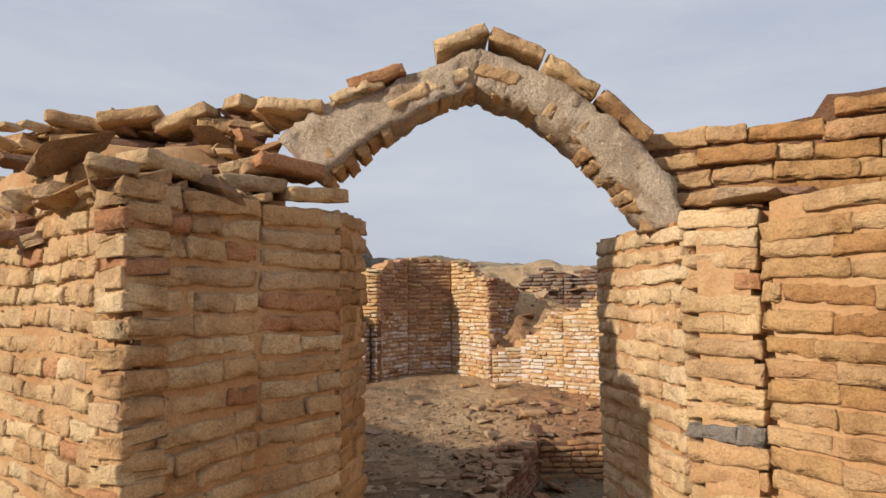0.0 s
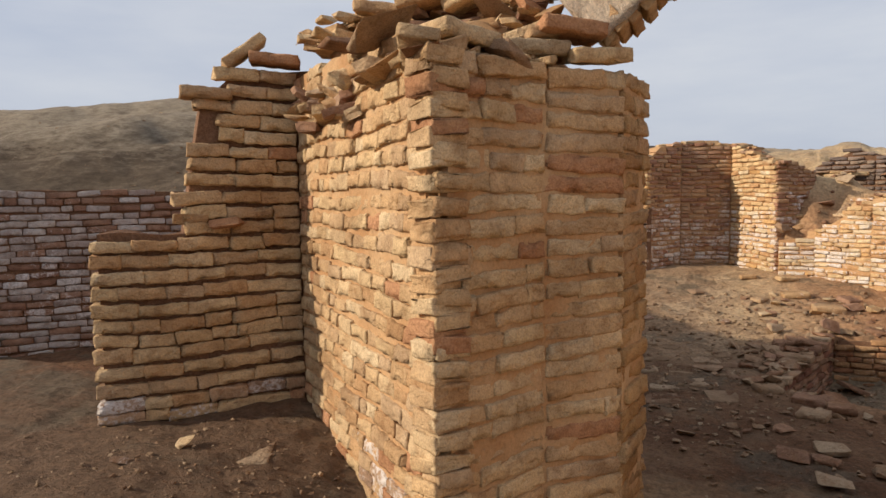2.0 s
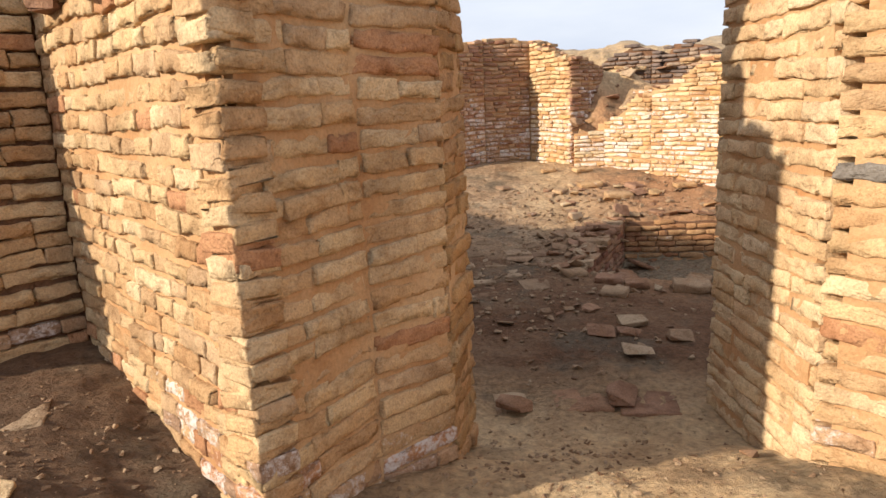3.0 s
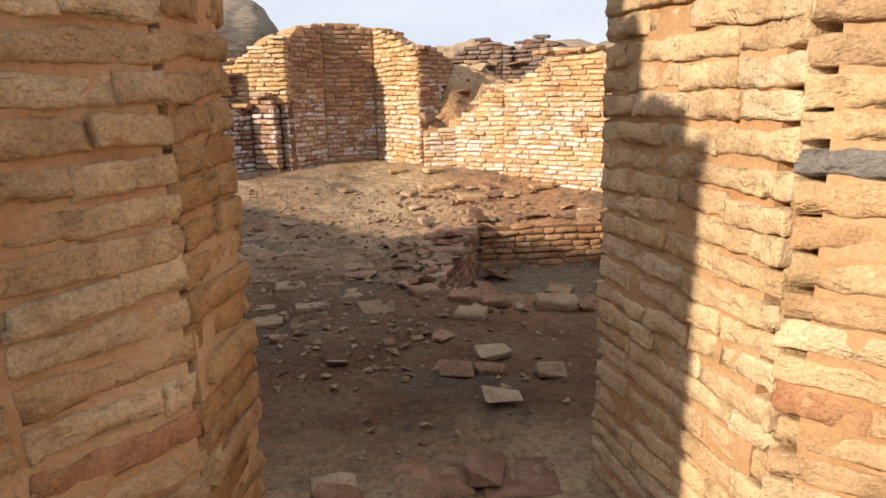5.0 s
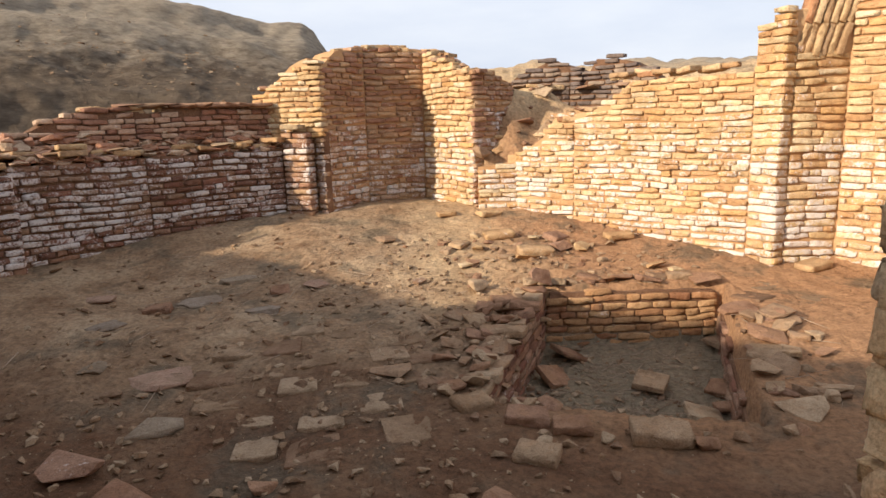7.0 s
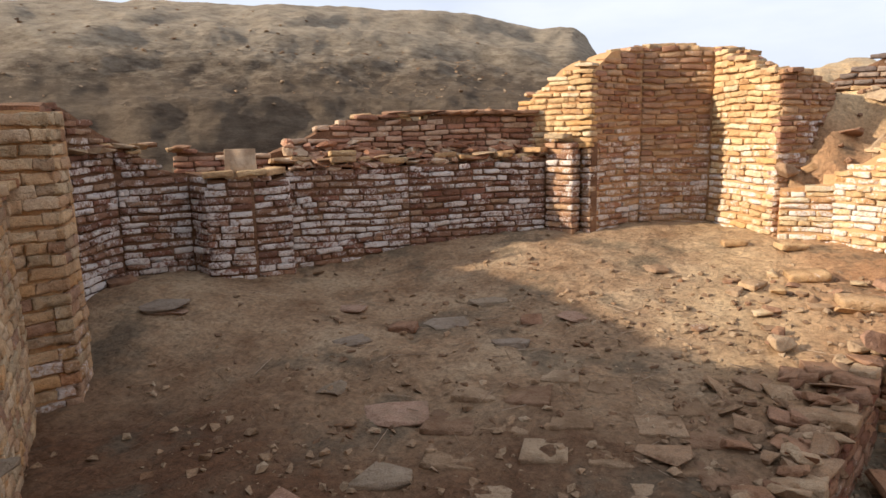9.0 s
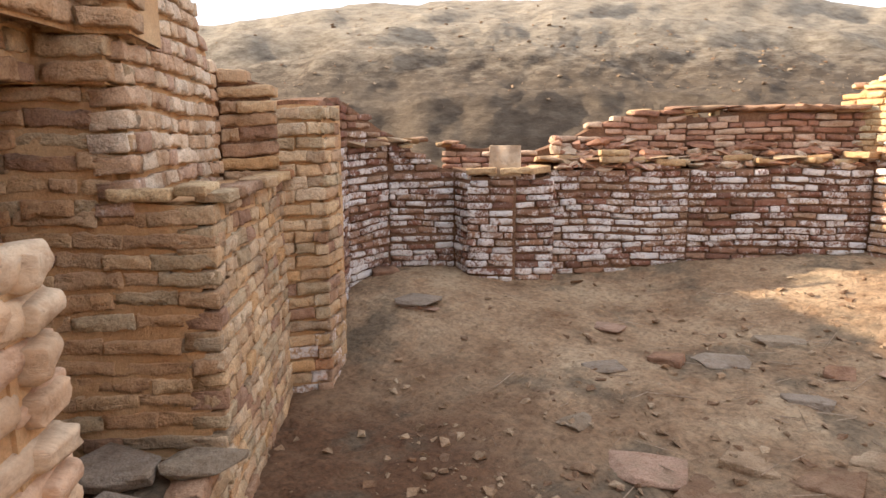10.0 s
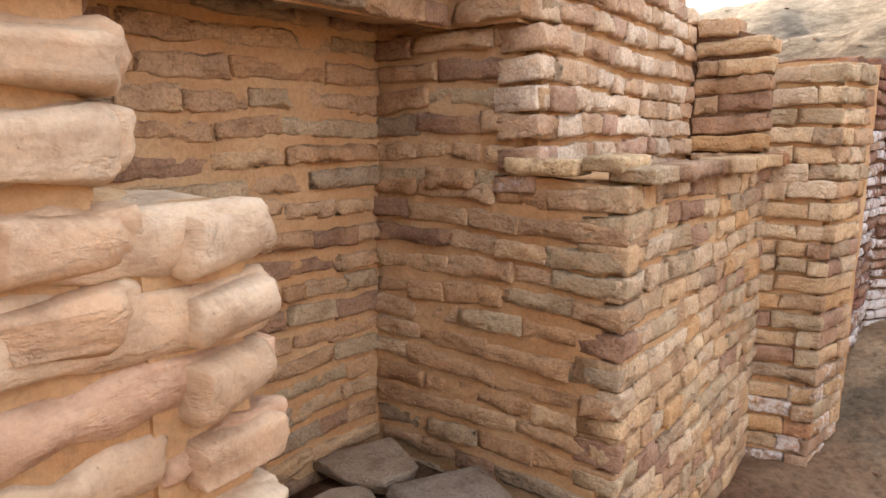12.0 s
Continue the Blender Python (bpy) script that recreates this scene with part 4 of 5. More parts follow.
def build_arch():
    arch = tagged(new("brick_arch"), "pointed brick arch with lime plaster over the doorway", "arch")
    arch.location = (0.42, 2.83, 1.9)
    shift = Matrix.Translation((-0.42, -2.83, -1.9))
    rnd = random.Random(5)
    y0, y1 = 2.71, 2.95
    for inner, outer in ((ARCH_IN_L, ARCH_OUT_L), (ARCH_IN_R, ARCH_OUT_R)):
        bm = bmesh.new()
        rings = []
        n = 54
        for i in range(n + 1):
            (ax, az), (bx, bz) = curve_at(inner, i / n), curve_at(outer, i / n)
            ring = []
            for f, y in [(0.27 + 0.73 * k / 5, y0) for k in range(6)] + [(1 - 0.73 * k / 2, y1) for k in range(3)]:
                p = Vector((ax + (bx - ax) * f, y, az + (bz - az) * f))
                p += noise.noise_vector(p * 9) * 0.020 + noise.noise_vector(p * 30) * 0.014
                ring.append(bm.verts.new(p))
            rings.append(ring)
        for u, w in zip(rings, rings[1:]):
            for k in range(len(u)):
                bm.faces.new((u[k], w[k], w[(k + 1) % len(u)], u[(k + 1) % len(u)]))
        bm.faces.new(rings[0])
        bm.faces.new(list(reversed(rings[-1])))
        bmesh.ops.recalc_face_normals(bm, faces=bm.faces)
        bm.transform(shift)
        for f in bm.faces:
            f.smooth = True
        part("plaster", bm, M_PLASTER, arch, "rough grey-white lime plaster")
        # voussoirs under the plaster
        total = sum(math.dist(a, b) for a, b in zip(inner, inner[1:]))
        count = int(total / 0.052)
        for i in range(count):
            t = (i + 0.5) / count
            x, z = curve_at(inner, t)
            x2, z2 = curve_at(inner, min(1, t + 0.02))
            x1, z1 = curve_at(inner, max(0, t - 0.02))
            ang = math.degrees(math.atan2(z2 - z1, x2 - x1))
            me, near = brick_data(M_SAND, 0.26, 0.05, True, rnd.randrange(5))
            ob = new("voussoir", me)
            ob.parent = arch
            ob.matrix_basis = shift @ pose(x, 2.838 + rnd.uniform(-0.012, 0.012), z, 0, -ang + rnd.uniform(-4, 4), 0) @ Matrix.Translation((0, 0, 0.104 + rnd.uniform(-0.012, 0.012))) @ UPEND @ Matrix.Diagonal((0.225 / near, 0.80, 0.95, 1))
    for x, z, ang in ((0.15, 2.375, 30), (0.31, 2.445, 21), (0.50, 2.465, -14)):
        me, near = brick_data(M_SAND, 0.17, 0.05, True, rnd.randrange(5))
        ob = new("face_brick", me)
        ob.parent = arch
        ob.matrix_basis = shift @ pose(x, 2.765, z, 0, -ang, 0)
    for x, z, ang, ln in ((0.36, 2.61, 20, 0.22), (0.585, 2.585, -25, 0.23), (0.79, 2.455, -34, 0.24), (0.995, 2.30, -42, 0.25), (0.03, 2.455, 17, 0.23), (-0.045, 2.40, 24, 0.22), (-0.30, 2.345, -3, 0.25)):
        me, near = brick_data(M_SAND, ln, 0.052, True, rnd.randrange(7))
        ob = new("capping_brick", me)
        ob.parent = arch
        ob.matrix_basis = shift @ pose(x, 2.80, z, 0, -ang, rnd.uniform(-4, 4)) @ Matrix.Diagonal((ln / near, 1.7, 1, 1))
    return arch


build_arch()

# ---- fills ----


def prism(name, outline, z0, z1, material, label, category, bumps=0.03, seed=0, kind="structure"):
    """A block of earth fill on a plan outline with an uneven top."""
    bm = bmesh.new()
    cx = sum(p[0] for p in outline) / len(outline)
    cy = sum(p[1] for p in outline) / len(outline)
    ringlist = []
    for f in (1.0, 0.66, 0.33):
        ring = []
        for (xa, ya), (xb, yb) in zip(outline, outline[1:] + outline[:1]):
            steps = max(1, int(math.hypot(xb - xa, yb - ya) / 0.1))
            for i in range(steps):
                x, y = xa + (xb - xa) * i / steps, ya + (yb - ya) * i / steps
                x, y = cx + (x - cx) * f, cy + (y - cy) * f
                ring.append(bm.verts.new((x, y, z1 + bumps * noise.noise(Vector((x * 5, y * 5, seed))) + bumps * (1 - f))))
        ringlist.append(ring)
    low = [bm.verts.new((v.co.x, v.co.y, z0)) for v in ringlist[0]]
    n = len(low)
    for i in range(n):
        j = (i + 1) % n
        bm.faces.new((low[i], low[j], ringlist[0][j], ringlist[0][i]))
        for a, b in zip(ringlist, ringlist[1:]):
            bm.faces.new((a[i], a[j], b[j], b[i]))
    bm.faces.new(ringlist[-1])
    bmesh.ops.recalc_face_normals(bm, faces=bm.faces)
    me = bpy.data.meshes.new(name)
    bm.to_mesh(me)
    bm.free()
    me.shade_smooth()
    me.materials.append(material)
    return tagged(new(name, me), label, category, kind=kind)


prism("wall_pier_core", [(-1.74, 3.10), (-0.62, 2.10), (-0.40, 2.48), (-0.15, 2.74), (-0.10, 3.02), (-0.55, 3.30), (-1.15, 3.85), (-1.70, 3.30)], 0.0, 1.90, M_MORTAR, "earth and rubble core of the left gate pier", "wall", 0.04, 1)
prism("wall_pier_core_right", [(1.20, 2.66), (1.40, 2.48), (1.66, 2.04), (2.62, 1.26), (2.9, 1.6), (1.9, 3.6), (1.14, 3.38)], 0.0, 1.88, M_MORTAR, "earth and rubble core of the right gate pier", "wall", 0.03, 2)
prism("wall_upper_core", [(-2.35, 4.55), (-3.28, 5.40), (-3.5, 5.15), (-2.60, 4.28)], 0.5, 1.66, M_MORTAR, "rubble core of the upper room wall", "wall", 0.05, 3)
prism("floor_recess", [(-1.38, 4.10), (-2.07, 4.80), (-2.58, 4.22), (-1.84, 3.50)], -0.2, 0.22, M_GROUND, "earth floor of the brick recess", "floor", 0.02, 4)
prism("floor_ledge", [(-2.14, 4.84), (-2.36, 4.60), (-3.25, 5.44), (-3.08, 5.72)], 0.9, 1.155, M_MORTAR, "dusty ledge along the room wall", "ledge", 0.012, 5)

# ---- loose bricks and stones ----
LUMPS = {}


def lump_data(kind, which):
    key = (kind, which)
    if key not in LUMPS:
        if kind in ("half", "shard"):
            me = broken_piece("broken_brick", (0.17, 0.13, 0.055), 40 + which, 16)
        elif kind == "slab":
            me = broken_piece("flat_brick", (0.25, 0.22, 0.05), 60 + which, 18)
        elif kind == "flag":
            me = broken_piece("flag_stone", (0.40, 0.30, 0.08), 160 + which, 22)
        elif kind == "sill":
            me = worn_brick("tile", 0.28, 0.25, 0.05, 30 + which, worn=0.006, radius=0.008)
        elif kind == "tile":
            me = worn_brick("tile", 0.26, 0.25, 0.05, 20 + which, worn=0.006, radius=0.008)
        elif kind == "block":
            me = worn_brick("brick", 0.25, 0.16, 0.065, 120 + which, worn=0.012, radius=0.014)
        elif kind == "whole":
            me = worn_brick("brick", 0.25, 0.15, 0.055, 90 + which, worn=0.007, radius=0.012)
        else:
            me = broken_piece("stone", (0.12, 0.10, 0.07), 80 + which, 14)
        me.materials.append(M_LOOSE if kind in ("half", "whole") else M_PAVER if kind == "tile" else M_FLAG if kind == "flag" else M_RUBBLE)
        LUMPS[key] = me
    return LUMPS[key]


def lay(kind, x, y, z, size=1.0, turn=0.0, tilt=(0.0, 0.0), label="broken sand-coloured brick lying loose", group="", which=None, rnd=random):
    which = rnd.randrange(6) if which is None else which
    name = {"half": "broken_brick", "shard": "broken_brick", "slab": "flat_brick", "tile": "paving_brick", "sill": "paving_brick", "flag": "flag_stone", "whole": "loose_brick", "block": "loose_brick", "stone": "stone"}[kind]
    ob = new(name, lump_data(kind, which))
    ob.matrix_basis = pose(x, y, z, tilt[0], tilt[1], turn) @ Matrix.Diagonal((size, size, size, 1))
    return tagged(ob, label, "stone" if kind == "stone" else "brick", group)


def pile(name, items, label, material=None):
    """Broken bricks too many to tell apart, joined: items of (kind, x, y, z, size, turn, tilt)."""
    verts, faces = [], []
    for kind, x, y, z, size, turn, tilt in items:
        me = lump_data(kind, RND.randrange(6))
        m = pose(x, y, z, tilt[0], tilt[1], turn) @ Matrix.Diagonal((size, size, size, 1))
        k = len(verts)
        verts += [m @ v.co for v in me.vertices]
        faces += [[k + i for i in f.vertices] for f in me.polygons]
    me = bpy.data.meshes.new(name)
    me.from_pydata(verts, [], faces)
    me.materials.append(material or M_PILE)
    return tagged(new(name, me), label, "rubble", kind="stuff")


RND = random.Random(77)
# rubble heap on the left pier
HEAP = [(-1.78, 3.0), (-0.66, 2.06), (-0.42, 2.46), (-0.30, 2.74), (-0.55, 3.1), (-1.2, 3.6)]


def inside(x, y, poly):
    odd = False
    for (x0, y0), (x1, y1) in zip(poly, poly[1:] + poly[:1]):
        if (y0 > y) != (y1 > y) and x < x0 + (y - y0) * (x1 - x0) / (y1 - y0):
            odd = not odd
    return odd


def heap_height(x, y):
    front = ((x + 1.78) * -0.67 + (y - 3.0) * -1.12) / -1.305
    return 1.93 + 0.49 * smooth(0.22, 0.72, front) * smooth(1.9, 2.5, y)


prism("wall_pier_heap", [(-1.70, 3.05), (-0.72, 2.22), (-0.46, 2.52), (-0.34, 2.80), (-0.60, 3.15), (-1.15, 3.6)], 1.8, 1.98, M_MORTAR, "crumbled earth on top of the gate pier beside the yard", "wall", 0.05, 8)
prism("wall_pier_heap_top", [(-1.60, 3.10), (-1.02, 2.72), (-0.72, 2.86), (-0.50, 3.00), (-0.65, 3.15), (-1.15, 3.5)], 1.9, 2.20, M_MORTAR, "crumbled earth and brick dust heaped on the gate pier", "wall", 0.05, 9)
laid = 0
while laid < 170:
    x, y = RND.uniform(-1.8, -0.25), RND.uniform(2.0, 3.6)
    if not inside(x, y, HEAP):
        continue
    kind = RND.choice(("half", "half", "whole", "slab", "half"))
    lay(kind, x, y, heap_height(x, y) + RND.uniform(-0.015, 0.03), RND.uniform(0.55, 1.05), RND.uniform(0, 360), (RND.gauss(0, 13), RND.gauss(0, 13)), "broken brick lying in the rubble on the gate pier", "rubble on the gate pier", rnd=RND)
    laid += 1
for x, y, z, turn, a, b, k in ((-1.25, 2.98, 2.35, 20, 4, 8, "whole"), (-1.02, 2.96, 2.36, 10, -5, -10, "whole"), (-0.80, 2.98, 2.36, -8, 0, -18, "whole"), (-0.62, 3.0, 2.33, 5, 3, 4, "whole"), (-0.86, 2.22, 2.05, 42, -16, -14, "slab"), (-1.10, 2.42, 2.06, 50, 8, 6, "slab"), (-0.60, 2.26, 2.01, 62, 0, 5, "whole"), (-0.42, 2.55, 2.01, 40, 5, 0, "whole"), (-0.22, 2.68, 1.99, 42, 6, -3, "whole"), (-0.30, 2.62, 2.08, 36, -4, 6, "whole")):
    lay(k, x, y, z, 1.0, turn, (a, b), "whole brick lying on top of the gate pier", "rubble on the gate pier", rnd=RND)
under = []
while len(under) < 160:
    x, y = RND.uniform(-1.7, -0.4), RND.uniform(2.5, 3.5)
    if inside(x, y, HEAP):
        under.append((RND.choice(("half", "whole", "half")), x, y, heap_height(x, y) - RND.uniform(0.03, 0.13), RND.uniform(0.7, 1.0), RND.uniform(0, 360), (RND.gauss(0, 9), RND.gauss(0, 9))))
for i in range(70):
    x, y = RND.uniform(-1.72, -1.05), RND.uniform(2.95, 3.40)
    if inside(x, y, HEAP):
        under.append((RND.choice(("half", "whole", "slab")), x, y, 2.22 + 0.16 * RND.random() ** 2, RND.uniform(0.7, 1.0), RND.uniform(0, 360), (RND.gauss(0, 10), RND.gauss(0, 10))))
pile("pier_rubble", under, "broken bricks packed in the heap on the gate pier")
# tops of the outer walls
for x, y, z, turn, b in ((-2.20, 2.72, 1.38, 45, 4), (-2.05, 2.80, 1.36, 20, -6), (-2.02, 2.95, 2.22, 42, -38), (-1.88, 3.02, 2.18, 30, 4), (-2.14, 2.80, 2.00, 44, 4)):
    lay("half" if z < 1.5 else "whole", x, y, z, 1.0, turn, (RND.uniform(-6, 6), b), "loose brick on the broken wall end", "loose bricks on wall ends", rnd=RND)
for x, y, z, turn, b in ((1.50, 2.52, 1.955, -35, 3), (1.78, 2.20, 1.97, -38, 0), (1.95, 2.38, 2.40, -28, -8), (2.25, 2.15, 2.39, -34, 4), (1.36, 2.52, 1.95, -40, 0)):
    lay("slab", x, y, z, 1.0, turn, (RND.uniform(-4, 4), b), "flat brick lying on the broken gate wall", "loose bricks on wall ends", rnd=RND)


def scatter_on(line, z, count, spread, group, kinds=("half", "slab", "whole", "stone")):
    """Loose pieces strewn along a wall top."""
    lens = [math.dist(a, b) for a, b in zip(line, line[1:])]
    for _ in range(count):
        s = RND.uniform(0, sum(lens))
        for (a, b), ln in zip(zip(line, line[1:]), lens):
            if s <= ln:
                break
            s -= ln
        x, y = a[0] + (b[0] - a[0]) * s / ln, a[1] + (b[1] - a[1]) * s / ln
        nx, ny = -(b[1] - a[1]) / ln, (b[0] - a[0]) / ln
        off = RND.uniform(0.02, spread)
        turn = math.degrees(math.atan2(b[1] - a[1], b[0] - a[0])) + RND.gauss(0, 18)
        lay(RND.choice(kinds), x + nx * off, y + ny * off, z + RND.uniform(0.0, 0.05) + off * 0.04, RND.uniform(0.7, 1.05), turn, (RND.gauss(0, 4), RND.gauss(0, 4)), "loose brick on the broken room wall", group, rnd=RND)


scatter_on([(-3.08, 8.38), (-2.2, 9.22), (-1.05, 10.0)], 1.13, 44, 0.18, "loose bricks on the low room wall")
scatter_on([(-2.70, 9.02), (-2.32, 9.40), (-1.1, 10.24)], 1.53, 22, 0.25, "loose bricks on the low room wall", ("slab", "whole", "half"))
scatter_on([(-3.9, 7.0), (-4.05, 7.5), (-3.75, 8.0)], 1.29, 14, 0.2, "loose bricks on the corner niche", ("slab", "half"))
scatter_on([(-1.25, 10.3), (-0.6, 10.05)], 1.75, 18, 0.5, "broken bricks on the niche wall", ("whole", "half"))
scatter_on([(-0.3, 10.38), (-0.1, 10.56), (0.5, 10.76)], 2.17, 16, 0.2, "broken bricks on the niche wall", ("whole", "slab", "half"))
scatter_on([(2.0, 9.40), (2.1, 9.30), (2.5, 8.95)], 1.36, 22, 0.3, "broken bricks on the sunlit room wall", ("whole", "slab", "half"))
scatter_on([(2.3, 9.1), (3.25, 8.2)], 1.70, 10, 0.3, "broken bricks on the sunlit room wall", ("whole",))
scatter_on([(1.7, 11.4), (2.5, 11.25), (3.5, 10.5)], 1.7, 46, 0.7, "dark rubble behind the room", ("slab", "half", "whole"))
scatter_on([(1.2, 10.1), (1.6, 10.0)], 0.93, 5, 0.1, "rubble on the earth slope beside the niche", ("half", "stone"))
for i in range(16):
    x, y = RND.uniform(1.3, 2.0), RND.uniform(9.95, 10.7)
    lay(RND.choice(("half", "stone", "slab")), x, y, ground_height(x, y) + 0.02, RND.uniform(0.5, 1.0), RND.uniform(0, 360), (RND.gauss(20, 10), RND.gauss(0, 12)), "rubble lying on the earth slope beside the niche", "rubble on the earth slope beside the niche", rnd=RND)
lay("stone", 1.20, 9.87, 0.98, 1.9, 30, (10, 10), "rounded block caught on the earth slope", rnd=RND)
lay("slab", 1.90, 9.62, 1.18, 1.25, -12, (68, 12), "pale flat slab leaning on the earth slope", rnd=RND)
upright = lay("tile", -3.24, 8.00, 1.17, 1.0, 36, (84, 0), "square brick standing upright on the middle pilaster", rnd=RND)
upright.data = upright.data.copy()
upright.data.materials[0] = M_CREAM
for x, y, z in ((-2.66, 8.72, 1.17), (-2.66, 8.72, 1.225), (-1.12, 9.95, 1.20), (-0.88, 9.92, 1.33)):
    lay("whole", x, y, z, 0.95, 42 if x < -2 else -25, (0, 0), "pale yellow brick set on the low room wall", "pale bricks on the low room wall", rnd=RND)
for x, y, turn in ((-3.40, 7.90, 36), (-3.18, 8.06, 36), (-3.13, 8.26, 78), (-3.36, 8.06, 40)):
    lay("whole", x, y, 1.09, 1.0, turn + RND.uniform(-4, 4), (RND.uniform(-3, 3), RND.uniform(-3, 3)), "brown brick capping the middle pilaster", "bricks capping the middle pilaster", rnd=RND)
# crumbled brick between the low wall and its set-back courses
crumbled = []
for i in range(240):
    s = RND.random()
    off = RND.uniform(0.05, 0.24)
    x, y = (-3.0 + 0.80 * s / 0.45, 8.43 + 0.86 * s / 0.45) if s < 0.45 else (-2.2 + 1.18 * (s - 0.45) / 0.55, 9.29 + 0.80 * (s - 0.45) / 0.55)
    crumbled.append((RND.choice(("half", "half", "slab", "stone")), x - 0.6 * off, y + 0.75 * off - 0.05, 1.11 + max(off - 0.10, 0) * 1.9 * RND.uniform(0.3, 1.0), RND.uniform(0.5, 1.15), RND.uniform(0, 360), (RND.gauss(12, 10), RND.gauss(0, 10))))
pile("wall_rubble", crumbled, "crumbled reddish bricks on the low room wall", M_RUDDY)
# broken stepped top of the niche wall
stepped = []
for i in range(34):
    s = RND.random()
    stepped.append((RND.choice(("half", "whole", "slab")), 0.60 + 0.52 * s + RND.uniform(-0.02, 0.16), 10.74 - 0.80 * s + RND.uniform(-0.02, 0.10), 2.16 - 0.30 * min(1.0, s * 1.25) + RND.uniform(-0.02, 0.02), RND.uniform(0.7, 1.0), -58 + RND.gauss(0, 14), (RND.gauss(0, 4), RND.gauss(0, 4))))
pile("niche_rubble", stepped, "broken bricks on the stepped top of the niche wall")
# long pale slabs capping the set-back courses
for i in range(9):
    s = (i + 0.5) / 9
    lay("slab", -2.45 + 1.25 * s, 9.36 + 0.80 * s, 1.585, 1.15, 33 + RND.uniform(-6, 6), (RND.uniform(-3, 3), RND.uniform(-3, 3)), "pale dusty flat brick capping the room wall", "loose bricks on the low room wall", rnd=RND)

# stones and bricks on the floor of the room
GROUND_LABEL = "broken brick lying on the dry earth floor"
# (kind, x, y, size across, turn, tilt)
FLOOR = (
    ("shard", -0.27, 5.16, 0.14, 15, 6), ("block", 0.91, 5.22, 0.20, -28, 12),
    ("shard", 0.38, 4.95, 0.09, 30, 8), ("shard", 0.47, 4.85, 0.08, 80, 5), ("shard", 0.55, 4.97, 0.08, 10, 8), ("slab", 0.70, 4.91, 0.15, 60, 8),
    ("shard", 0.58, 5.96, 0.15, 20, 4), ("block", 0.93, 5.60, 0.22, -12, 4), ("block", 1.13, 5.50, 0.19, -8, 6), ("block", 1.52, 5.37, 0.28, -10, 5),
    ("block", 2.44, 6.63, 0.24, -40, 18), ("shard", 2.36, 6.41, 0.19, 20, 8), ("slab", 2.10, 5.90, 0.20, 30, 5), ("shard", 2.30, 5.80, 0.14, 70, 10),
    ("shard", 2.64, 6.76, 0.18, 40, 20), ("block", 3.72, 7.80, 0.28, 25, 4), ("shard", 2.57, 7.83, 0.15, 40, 10), ("shard", 1.70, 5.30, 0.15, 0, 6),
    ("block", 0.82, 8.61, 0.22, 60, 6), ("shard", 0.99, 8.89, 0.15, 85, 20), ("block", 1.22, 8.85, 0.30, 8, 5), ("shard", 0.97, 8.47, 0.15, 85, 6),
    ("shard", 0.84, 8.08, 0.14, 40, 10), ("stone", 0.91, 7.61, 0.18, 20, 10), ("slab", 1.75, 8.73, 0.26, 50, 18), ("slab", 1.49, 8.36, 0.32, 5, 6),
    ("shard", 1.37, 8.20, 0.18, 15, 8), ("shard", 1.75, 8.48, 0.22, 30, 10), ("shard", 1.94, 8.48, 0.20, 70, 14), ("slab", 2.35, 8.71, 0.26, 10, 4),
    ("block", 1.08, 7.36, 0.22, 10, 4), ("block", 0.94, 7.30, 0.20, -10, 5), ("slab", 0.82, 7.02, 0.17, 30, 24), ("slab", 0.51, 7.01, 0.18, 110, 30),
    ("slab", 0.69, 7.12, 0.19, 60, 12), ("block", 0.75, 9.61, 0.20, 12, 4), ("slab", 1.20, 9.56, 0.25, 25, 5), ("shard", -0.69, 7.74, 0.17, 20, 12),
    ("block", -1.52, 7.38, 0.20, 5, 3), ("shard", 1.01, 6.41, 0.15, 30, 12), ("shard", 0.56, 5.93, 0.14, 60, 5), ("block", 0.67, 5.76, 0.20, 30, 8),
    ("shard", 0.43, 7.81, 0.11, 45, 8), ("slab", 0.11, 8.90, 0.20, 20, 8), ("shard", 2.44, 7.97, 0.18, 40, 10), ("flag", -3.27, 7.02, 0.34, 20, 3),
    ("slab", -1.32, 6.13, 0.12, 10, 5), ("shard", -2.75, 8.34, 0.10, 70, 4), ("block", -3.95, 7.30, 0.22, 60, 8), ("shard", 0.93, 4.64, 0.19, 10, 4),
    ("shard", 0.69, 4.39, 0.20, -12, 3), ("shard", 0.86, 4.39, 0.17, -8, 4), ("shard", 1.16, 4.33, 0.17, 10, 6), ("slab", 0.85, 4.05, 0.19, -4, 3),
    ("shard", 0.09, 4.67, 0.12, 8, 5), ("shard", 0.66, 3.50, 0.22, 80, 14), ("shard", 0.12, 3.40, 0.19, -15, 10), ("shard", 1.55, 8.75, 0.13, 0, 5),
)
WIDE = {"flag": 0.40, "shard": 0.17, "slab": 0.25, "stone": 0.12, "block": 0.25, "whole": 0.25, "half": 0.17}
# floor pieces in the sun swap to paler brick, sunlight in their colour
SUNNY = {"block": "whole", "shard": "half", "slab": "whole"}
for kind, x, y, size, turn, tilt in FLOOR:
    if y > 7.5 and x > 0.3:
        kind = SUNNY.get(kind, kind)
    k = size / WIDE[kind]
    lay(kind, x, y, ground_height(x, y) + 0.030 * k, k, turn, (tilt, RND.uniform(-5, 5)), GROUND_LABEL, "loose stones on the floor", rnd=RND)
